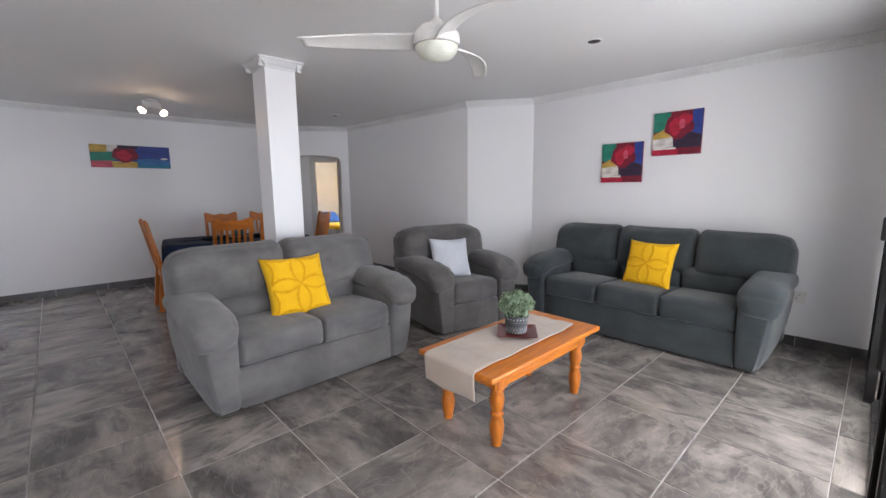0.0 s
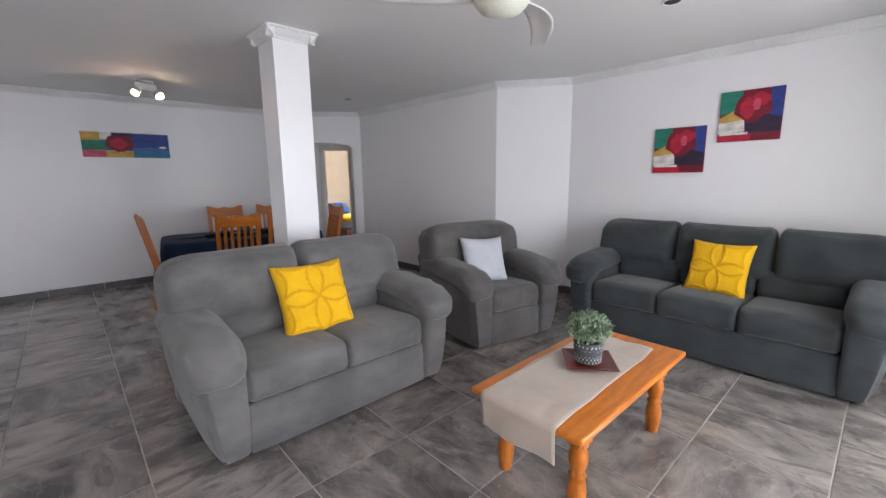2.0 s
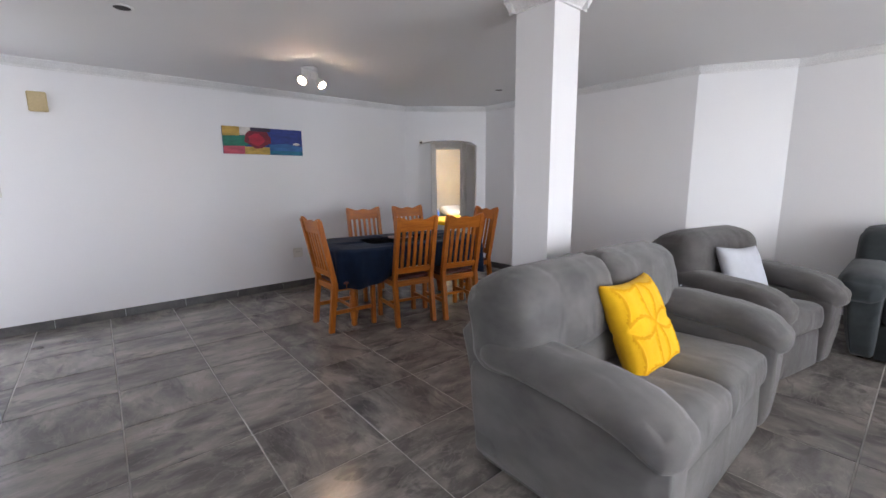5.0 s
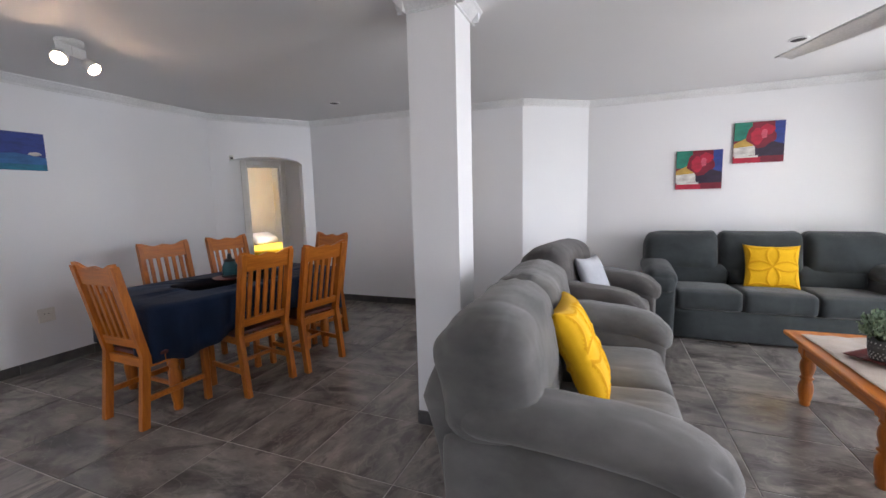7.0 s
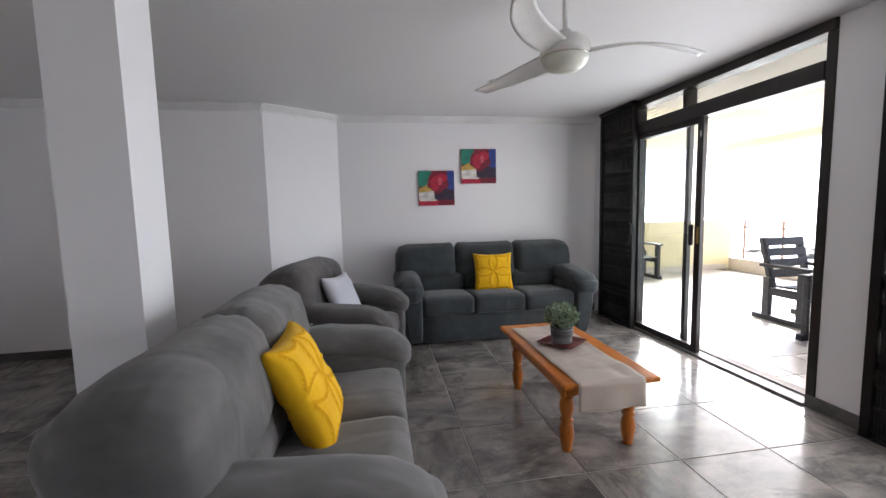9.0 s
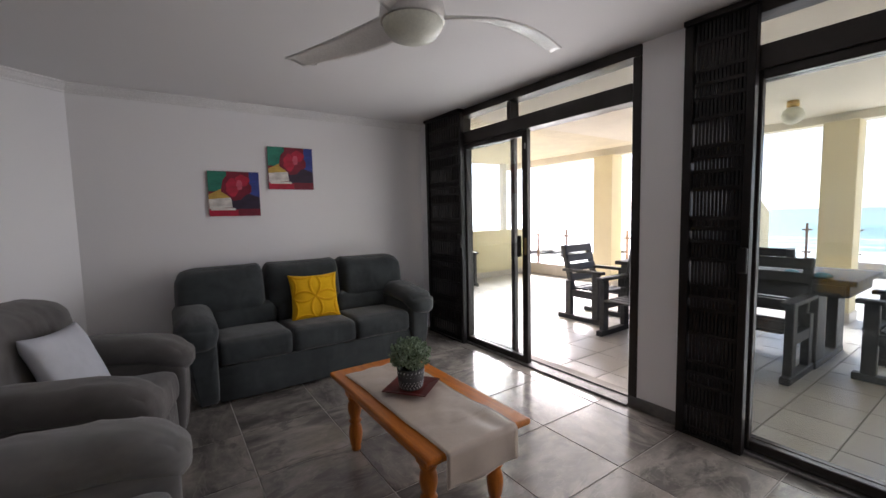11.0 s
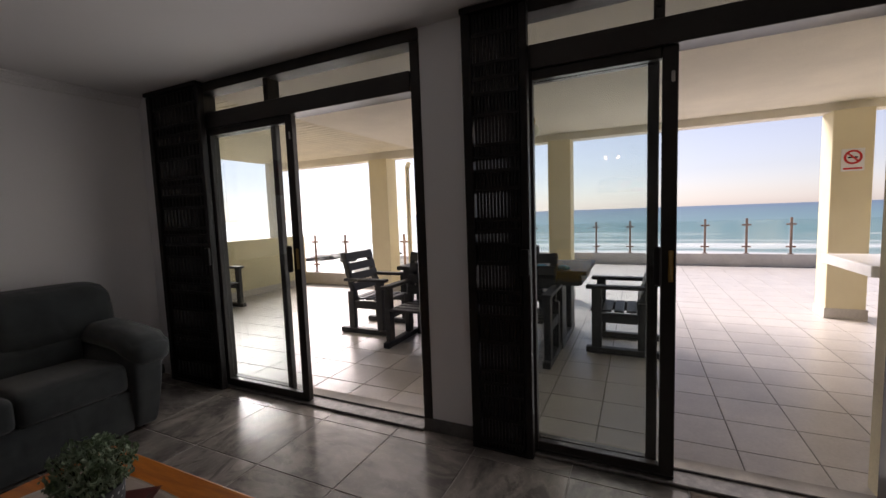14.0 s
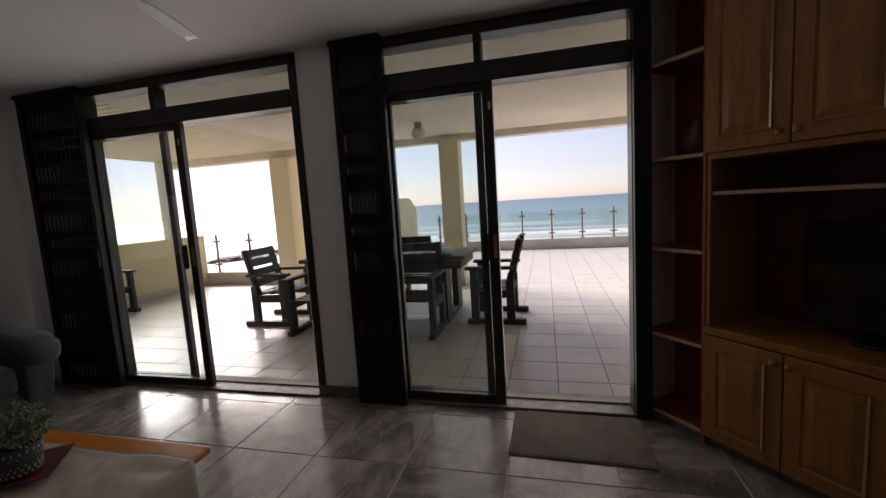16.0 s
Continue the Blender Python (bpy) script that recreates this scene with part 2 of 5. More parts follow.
# ---- mesh helpers ----
def link(name, verts, faces, material, parent=None, label="", smooth=False):
    me = bpy.data.meshes.new(name)
    me.from_pydata([tuple(v) for v in verts], [], faces)
    me.materials.append(material)
    if smooth:
        me.polygons.foreach_set("use_smooth", [True] * len(me.polygons))
    me.update()
    ob = new(name, me)
    if parent is not None:
        ob.parent = parent
    if label:
        ob["label"] = label
    return ob


def part(name, bm, material, parent, label="", smooth=False):
    """One bmesh as one mesh object under a thing or a part."""
    bmesh.ops.recalc_face_normals(bm, faces=bm.faces)
    me = bpy.data.meshes.new(name)
    bm.to_mesh(me)
    bm.free()
    me.materials.append(material)
    if smooth:
        me.polygons.foreach_set("use_smooth", [True] * len(me.polygons))
    ob = new(name, me)
    if parent is not None:
        ob.parent = parent
    if label:
        ob["label"] = label
    return ob


def add_box(bm, x0, y0, z0, x1, y1, z1, bevel=0.0, m=None, seg=2):
    r = bmesh.ops.create_cube(bm, size=1)
    vs = r["verts"]
    for v in vs:
        v.co = Vector((x0 + (v.co.x + .5) * (x1 - x0), y0 + (v.co.y + .5) * (y1 - y0), z0 + (v.co.z + .5) * (z1 - z0)))
    if bevel:
        es = list({e for v in vs for e in v.link_edges})
        r = bmesh.ops.bevel(bm, geom=es, offset=bevel, segments=seg, affect='EDGES', profile=0.5)
        vs = list({v for f in r["faces"] for v in f.verts} | {v for v in vs if v.is_valid})
    if m is not None:
        for v in vs:
            v.co = m @ v.co
    return vs


def boxpart(name, b, material, parent, bevel=0.004, label="", m=None):
    bm = bmesh.new()
    add_box(bm, *b, bevel=bevel, m=m, seg=1)
    return part(name, bm, material, parent, label)


def lathe(profile, seg=20, m=None):
    """Verts and faces of a turned profile of (radius, height)."""
    vs, fs = [], []
    for r, z in profile:
        for k in range(seg):
            a = 2 * math.pi * k / seg
            p = Vector((r * math.cos(a), r * math.sin(a), z))
            vs.append(m @ p if m is not None else p)
    for i in range(len(profile) - 1):
        for k in range(seg):
            a, b2 = i * seg + k, i * seg + (k + 1) % seg
            fs.append((a, b2, b2 + seg, a + seg))
    fs.append(tuple(range(seg - 1, -1, -1)))
    fs.append(tuple((len(profile) - 1) * seg + k for k in range(seg)))
    return vs, fs


def soft_box(size, r, n=10, warp=None):
    """A padded box: rounded edges on a fine grid, which warp(p, u) may shape further."""
    hx, hy, hz = size[0] / 2, size[1] / 2, size[2] / 2
    bm = bmesh.new()
    bmesh.ops.create_cube(bm, size=2)
    bmesh.ops.subdivide_edges(bm, edges=bm.edges[:], cuts=n, use_grid_fill=True)
    rr = (min(r[0], hx), min(r[1], hy), min(r[2], hz)) if isinstance(r, tuple) else (min(r, hx), min(r, hy), min(r, hz))
    for v in bm.verts:
        u = Vector([math.sin(c * math.pi / 2) * 0.55 + c * 0.45 for c in v.co])
        p = Vector((u.x * hx, u.y * hy, u.z * hz))
        q = Vector([max(-h + k, min(h - k, c)) for c, h, k in zip(p, (hx, hy, hz), rr)])
        d = Vector([(c - e) / k if k > 1e-6 else 0 for c, e, k in zip(p, q, rr)])
        ln = d.length
        if ln > 1e-6:
            big = max(abs(d.x), abs(d.y), abs(d.z))
            d = d / ln * big
            p = q + Vector((d.x * rr[0], d.y * rr[1], d.z * rr[2]))
        v.co = warp(p, u) if warp else p
    return bm


def thing(name, x, y, z=0.0, rz=0.0, label="", category="", group="", kind=""):
    e = new(name)
    e.matrix_basis = pose(x, y, z, 0, 0, rz)
    return tagged(e, label, category, group, kind)


def structure(ob, label, category):
    return tagged(ob, label, category, "", "structure")


# ---- the large structure ----
H = 2.44
FLOOR_Y0, FLOOR_Y1 = -0.12, 7.45


def wall_prism(name, pts, z0, z1, material, label, category="wall"):
    """An upright wall with a plan outline."""
    n = len(pts)
    vs = [(x, y, z0) for x, y in pts] + [(x, y, z1) for x, y in pts]
    fs = [tuple(range(n - 1, -1, -1)), tuple(range(n, 2 * n))] + [(k, (k + 1) % n, n + (k + 1) % n, n + k) for k in range(n)]
    bm = bmesh.new()
    bv = [bm.verts.new(v) for v in vs]
    for f in fs:
        bm.faces.new([bv[k] for k in f])
    return structure(part(name, bm, material, None), label, category)


EX, SY, NY = 4.46, -0.12, 7.33
A0, A1 = (4.46, 3.06), (3.98, 3.74)      # slanted wall strip
B0, B1 = (3.93, 6.62), (2.93, 7.33)      # slanted wall with the arch
wall_prism("wall_east", [(EX, SY - 0.25), (EX + 0.2, SY - 0.25), (EX + 0.2, 3.2), A0], -0.02, H + .1, WHITE, "plain white painted wall behind the three-seat sofa")
wall_prism("wall_slant", [A0, (EX + 0.2, 3.2), (A1[0] + 0.2, 3.86), A1], -0.02, H + .1, WHITE, "narrow white slanted wall between two corners")
wall_prism("wall_northeast", [A1, (A1[0] + 0.2, 3.86), (4.13, 6.68), B0], -0.02, H + .1, WHITE, "plain white painted wall beside the dining area")

# north wall, with the garden door at its far end
wall_prism("wall_north", [(-1.71, NY), B1, (3.03, 7.47), (3.03, 7.65), (-1.71, 7.65)], -0.02, H + .1, WHITE, "white painted wall behind the dining table")
wall_prism("wall_north_over_door", [(-2.75, NY), (-1.71, NY), (-1.71, 7.65), (-2.75, 7.65)], 2.08, H + .1, WHITE, "white wall above the garden door")
wall_prism("wall_north_end", [(-3.2, NY), (-2.75, NY), (-2.75, 7.65), (-3.2, 7.65)], -0.02, H + .1, WHITE, "white wall beside the garden door")
wall_prism("wall_hall_west", [(-3.4, 5.0), (-3.2, 5.0), (-3.2, 7.65), (-3.4, 7.65)], -0.02, H + .1, WHITE, "white hall wall")
wall_prism("wall_west", [(-3.2, 5.97), (-3.2, 5.0), (-1.7, 5.0), (-1.7, 1.0), (-1.5, 1.06), (-1.5, 5.97)], -0.02, H + .1, WHITE, "plain white wall with an outer corner by the hall")
wall_prism("wall_southwest", [(-1.66, 1.02), (-1.80, 0.84), (-0.80, -0.42), (-1.0, -0.5), (-2.0, 0.75), (-1.75, 1.05)], -0.02, H + .1, WHITE, "white wall behind the fitted cabinet")

# slanted wall with an arched opening
def arch_wall():
    a, b = Vector((*B0, 0)), Vector((*B1, 0))
    d = (b - a).normalized()
    nrm = Vector((d.y, -d.x, 0))
    L = (b - a).length
    u0, u1, spring, top = 0.14, 1.03, 1.87, 1.955
    k = 14
    arc = [(u0 + (u1 - u0) * i / k, spring + (top - spring) * math.sqrt(max(0, 1 - (2 * i / k - 1) ** 2))) for i in range(k + 1)]
    bm = bmesh.new()

    def slab(us, zlo, zhi):
        lo = [bm.verts.new(a + d * u + nrm * o + Vector((0, 0, z))) for o in (0, 0.16) for u, z in zip(us, zlo)]
        hi = [bm.verts.new(a + d * u + nrm * o + Vector((0, 0, z))) for o in (0, 0.16) for u, z in zip(us, zhi)]
        bm.faces.new((lo[0], lo[1], hi[1], hi[0]))
        bm.faces.new((lo[2], lo[3], hi[3], hi[2]))
        bm.faces.new((lo[0], lo[1], lo[3], lo[2]))
        bm.faces.new((hi[0], hi[1], hi[3], hi[2]))
        bm.faces.new((lo[0], lo[2], hi[2], hi[0]))
        bm.faces.new((lo[1], lo[3], hi[3], hi[1]))
    slab((0, u0), (-.02, -.02), (H + .1, H + .1))
    slab((u1, L), (-.02, -.02), (H + .1, H + .1))
    for i in range(k):
        slab((arc[i][0], arc[i + 1][0]), (arc[i][1], arc[i + 1][1]), (H + .1, H + .1))
    w = structure(part("wall_arch", bm, WHITE, None), "white slanted wall with an arched opening to the bedrooms", "wall")
    return a, d, nrm


arch_a, arch_d, arch_n = arch_wall()

# south wall: piers, doors come later
wall_prism("wall_south_east", [(4.24, SY), (4.24, SY - 0.25), (EX, SY - 0.25), (EX, SY)], -0.02, H + .1, WHITE, "white wall end beside the folding gate")
wall_prism("wall_south_pier", [(1.40, SY), (1.40, SY - 0.25), (1.75, SY - 0.25), (1.75, SY)], -0.02, H + .1, WHITE, "white wall pier between the two sliding doors")
wall_prism("wall_south_west", [(-0.49, SY - 0.03), (-0.68, SY - 0.25), (-0.47, SY - 0.25), (-0.47, SY - 0.03)], -0.02, H + .1, WHITE, "white wall end beside the cabinet")
wall_prism("wall_column", [(1.39, 3.61), (1.65, 3.61), (1.65, 3.89), (1.39, 3.89)], 0.0, H, WHITE, "square white plastered column in the room", "column")

bm = bmesh.new()
add_box(bm, -3.4, SY - .25, H, 4.7, 7.65, H + 0.15)
structure(part("ceiling", bm, CEIL, None), "plain off-white painted ceiling", "ceiling")


# cornices and skirtings as swept strips along the walls
def run(name, a, b, prof, material, label, category="trim", ext=0.0):
    """Sweeps prof (out from the wall, up) along the wall from a to b; the room lies to the right of a to b."""
    a, b = Vector((*a, 0)), Vector((*b, 0))
    d = (b - a).normalized()
    nrm = Vector((d.y, -d.x, 0))
    a, b = a - d * ext, b + d * ext
    n = len(prof)
    vs = [a + nrm * o + Vector((0, 0, z)) for o, z in prof] + [b + nrm * o + Vector((0, 0, z)) for o, z in prof]
    fs = [(k, (k + 1) % n, n + (k + 1) % n, n + k) for k in range(n)] + [tuple(range(n)), tuple(range(2 * n - 1, n - 1, -1))]
    bm = bmesh.new()
    bv = [bm.verts.new(v) for v in vs]
    for f in fs:
        bm.faces.new([bv[k] for k in f])
    return structure(part(name, bm, material, None), label, category)


COVE = [(0, H - .075), (0.012, H - .075), (0.012, H - .062), (0.03, H - .045), (0.052, H - .018), (0.062, H - .012), (0.062, H - .001), (0, H - .001)]
ROOM = [((4.46, -0.12), A0, False), (A0, A1, True), (A1, B0, True), (B0, B1, True), (B1, (-1.71, NY), True), ((-1.5, 5.97), (-1.5, 1.25), True)]
for a, b, _ in ROOM:
    run("cornice", b, a, COVE, CORNICE, "white moulded plaster cornice along the ceiling", "cornice", 0.02)
for a, b in (((1.39, 3.61), (1.65, 3.61)), ((1.65, 3.61), (1.65, 3.89)), ((1.65, 3.89), (1.39, 3.89)), ((1.39, 3.89), (1.39, 3.61))):
    run("cornice", a, b, COVE, CORNICE, "white moulded cornice round the column", "cornice", 0.05)


def skirting(a, b, piece=0.536):
    a, b = Vector((*a, 0)), Vector((*b, 0))
    L, d = (b - a).length, (b - a).normalized()
    base = new("baseboard")
    structure(base, "dark grey tile skirting along the wall", "baseboard")
    n = max(1, math.ceil(L / piece))
    for k in range(n):
        u0, u1 = k * piece + 0.0015, min(L, (k + 1) * piece) - 0.0015
        if u1 - u0 < 0.01:
            continue
        ang = math.atan2(d.y, d.x)
        p = a + d * u0
        o = boxpart("skirting_tile", (0, -0.011, 0.0, u1 - u0, 0, 0.085), SKIRT, base, 0.002)
        o.matrix_basis = Matrix.Translation(p) @ Matrix.Rotation(ang, 4, 'Z')


for a, b in ((A0, (4.46, -0.12)), (A1, A0), (B0, A1), ((-1.71, NY), B1), ((-1.5, 1.25), (-1.5, 5.97)), ((-1.5, 5.97), (-3.2, 5.97)), ((-3.2, 5.97), (-3.2, 7.33)), ((1.75, SY), (1.40, SY)), ((1.39, 3.61), (1.65, 3.61)), ((1.65, 3.61), (1.65, 3.89)), ((1.65, 3.89), (1.39, 3.89)), ((1.39, 3.89), (1.39, 3.61))):
    skirting(a, b)

# floor beds under the tiles
bm = bmesh.new()
add_box(bm, -3.4, SY - .25, -0.2, 6.6, 9.9, -0.003)
floor = structure(part("floor", bm, GROUT, None), "polished dark slate-look tiles with pale grout", "floor")
bm = bmesh.new()
add_box(bm, -6.0, -9.0, -0.3, 7.3, SY - .25, -0.024)
terrace = structure(part("terrace", bm, TGROUT, None), "beige square-tiled terrace floor", "terrace")
bm = bmesh.new()
add_box(bm, -0.47, SY - .252, -0.1, 4.24, -0.242, -0.026, bevel=0.002)
structure(part("threshold", bm, TTILE, None), "beige tiled threshold of the sliding doors", "trim")

# ---- sliding doors with folding security gates ----
DY = -0.14      # plane of the door frames


def sliding_door(name, xl, xg, xr, xs, fx, label):
    """fx: how far the fixed leaf's stile stands behind the meeting stile; xl: outer end of the gate, xg: gate's inner end, xs: meeting stile, xr: free end. The gate stands folded at the larger x."""
    d = thing(name, xr, DY, 0, 0, label, "sliding door")
    w = xg - xr
    fr = new("door_frame")
    fr.parent = d
    y0, y1 = -0.10, 0.03

    def bar(n, b, mt=ALU, p=fr, bev=0.004, lab=""):
        return boxpart(n, b, mt, p, bev, lab)
    wl = xl - xr
    bm = bmesh.new()
    add_box(bm, -0.06, y0, 2.365, wl, y1 + 0.012, H - 0.004, bevel=0.006)
    part("head_rail", bm, ALU, fr)
    bar("jamb", (-0.06, y0, 0, 0.0, y1, 2.365))
    bar("jamb", (w, y0, 0, w + 0.05, y1, 2.365))
    bar("transom_beam", (0, y0, 2.085, w, y1 + 0.01, 2.205))
    bar("mullion", (xs + fx - xr - 0.018, y0 + .02, 2.205, xs + fx - xr + 0.027, y1, 2.365))
    bar("catch", (xs + fx - xr - 0.008, y1, 2.25, xs + fx - xr + 0.016, y1 + 0.012, 2.32), BLACK)
    bar("sill_track", (0, y0, 0, w, y1 + 0.02, 0.018), TRACK, lab="worn aluminium sill track")
    bar("sill_lip", (xs - xr, y1 - 0.03, 0.018, w, y1 - 0.01, 0.035))
    bar("track_lip", (0, y0 + 0.02, 0.018, w, y0 + 0.03, 0.03), TRACK)
    for a, b in ((0, xs + fx - 0.018 - xr), (xs + fx + 0.027 - xr, w)):
        o = bar("pane", (a, -0.045, 2.205, b, -0.04, 2.365), GLASS, bev=0)
        o.visible_shadow = False
    # fixed leaf and sliding leaf, pushed behind it
    for nm, yy, a, b in (("fixed_leaf", -0.055, xs + fx - xr, w), ("sliding_leaf", -0.005, xs - xr, w - 0.02)):
        lf = new(nm)
        lf.parent = d
        t = 0.022
        sw = 0.05 if nm == "fixed_leaf" else 0.066
        bar("stile", (a, yy - t, 0.02, a + sw, yy + t, 2.085), p=lf)
        bar("stile", (b - 0.04, yy - t, 0.02, b, yy + t, 2.085), p=lf)
        bar("rail", (a + sw, yy - t, 0.02, b - .04, yy + t, 0.075), p=lf)
        bar("rail", (a + sw, yy - t, 2.035, b - .04, yy + t, 2.085), p=lf)
        o = bar("pane", (a + sw, yy - 0.003, 0.075, b - .04, yy + 0.003, 2.035), GLASS, p=lf, bev=0)
        o.visible_shadow = False
        if nm == "sliding_leaf":
            hb = bar("pull_handle", (a + 0.062, yy + t, 0.98, a + 0.097, yy + t + 0.04, 1.17), BLACK, p=lf, bev=0.01)
            bar("lock_plate", (a + 0.012, yy + t, 1.0, a + 0.034, yy + t + 0.004, 1.15), BRASS, p=lf, lab="brass lock plate")
            bar("clip", (a + 0.014, yy + t, 1.92, a + 0.03, yy + t + 0.008, 1.97), STEEL, p=lf)
    return d


def folding_gate(x0, x1, label):
    """A concertina gate folded against its post: upright bars in two layers, tied by rows of short lattice links."""
    g = thing("folding_gate", x0, DY + 0.06, 0, 0, label, "security gate", "folding gates")
    w = x1 - x0
    boxpart("post", (w - 0.05, -0.02, 0.0, w, 0.03, 2.43), BLACK, g, 0.004)
    boxpart("lead_post", (0.0, -0.02, 0.01, 0.04, 0.03, 2.40), BLACK, g, 0.004)
    boxpart("top_track", (0.0, -0.02, 2.405, w, 0.05, 2.436), BLACK, g, 0.004)
    boxpart("bottom_track", (0.0, -0.015, 0.001, w, 0.03, 0.012), BLACK, g, 0.002)
    n = 13
    hw = (0.26 if w > 0.5 else 0.40) * (w - 0.12) / (n - 1)
    for k in range(n):
        x = 0.055 + (w - 0.12) * k / (n - 1)
        boxpart("upright", (x - hw, -0.012, 0.014, x + hw, 0.008, 2.405), BLACK, g, 0.002)
    # lattice plates leave rows of slots between the bars
    rows = [(0.12, .10), (0.36, .03), (0.55, .13), (0.82, .03), (1.0, .12), (1.22, .04), (1.40, .13), (1.62, .04), (1.80, .12), (2.03, .04), (2.22, .11)]
    z = 0.014
    for zc, h in rows + [(2.42, .03)]:
        boxpart("lattice_plate", (0.04, -0.018, z, w - 0.05, -0.013, zc - h / 2), BLACK, g, 0.001)
        z = zc + h / 2
    for zc, h in rows:
        boxpart("link_bar", (0.045, 0.010, zc - h / 2 - 0.03, w - 0.055, 0.016, zc - h / 2 - 0.008), BLACK, g, 0.002)
        boxpart("link_bar", (0.045, 0.010, zc + h / 2 + 0.008, w - 0.055, 0.016, zc + h / 2 + 0.03), BLACK, g, 0.002)
    boxpart("lock_box", (0.0, 0.03, 1.02, 0.05, 0.055, 1.16), BLACK, g, 0.006)
    return g


sliding_door("sliding_door", 4.24, 3.63, 1.75, 2.712, 0.21, "dark bronze sliding glass door standing half open to the terrace")
sliding_door("sliding_door", 1.40, 1.095, -0.41, 0.370, 0.075, "dark bronze sliding glass door, open beside the wall unit")
folding_gate(3.57, 4.235, "wide black folding security gate, pushed open against the wall")
folding_gate(1.045, 1.398, "black folding security gate, folded tight beside the pier")
boxpart("gate_post", (-0.505, -0.145, 0.0, -0.415, -0.065, 2.43), BLACK, None, 0.004)
structure(bpy.data.objects["gate_post"], "black gate post beside the cabinet", "trim")


# ---- sofas ----
def wrinkle(p, a=0.006, f=6.0):
    return noise.noise(p * f) * a + noise.noise(p * f * 2.7) * a * 0.4


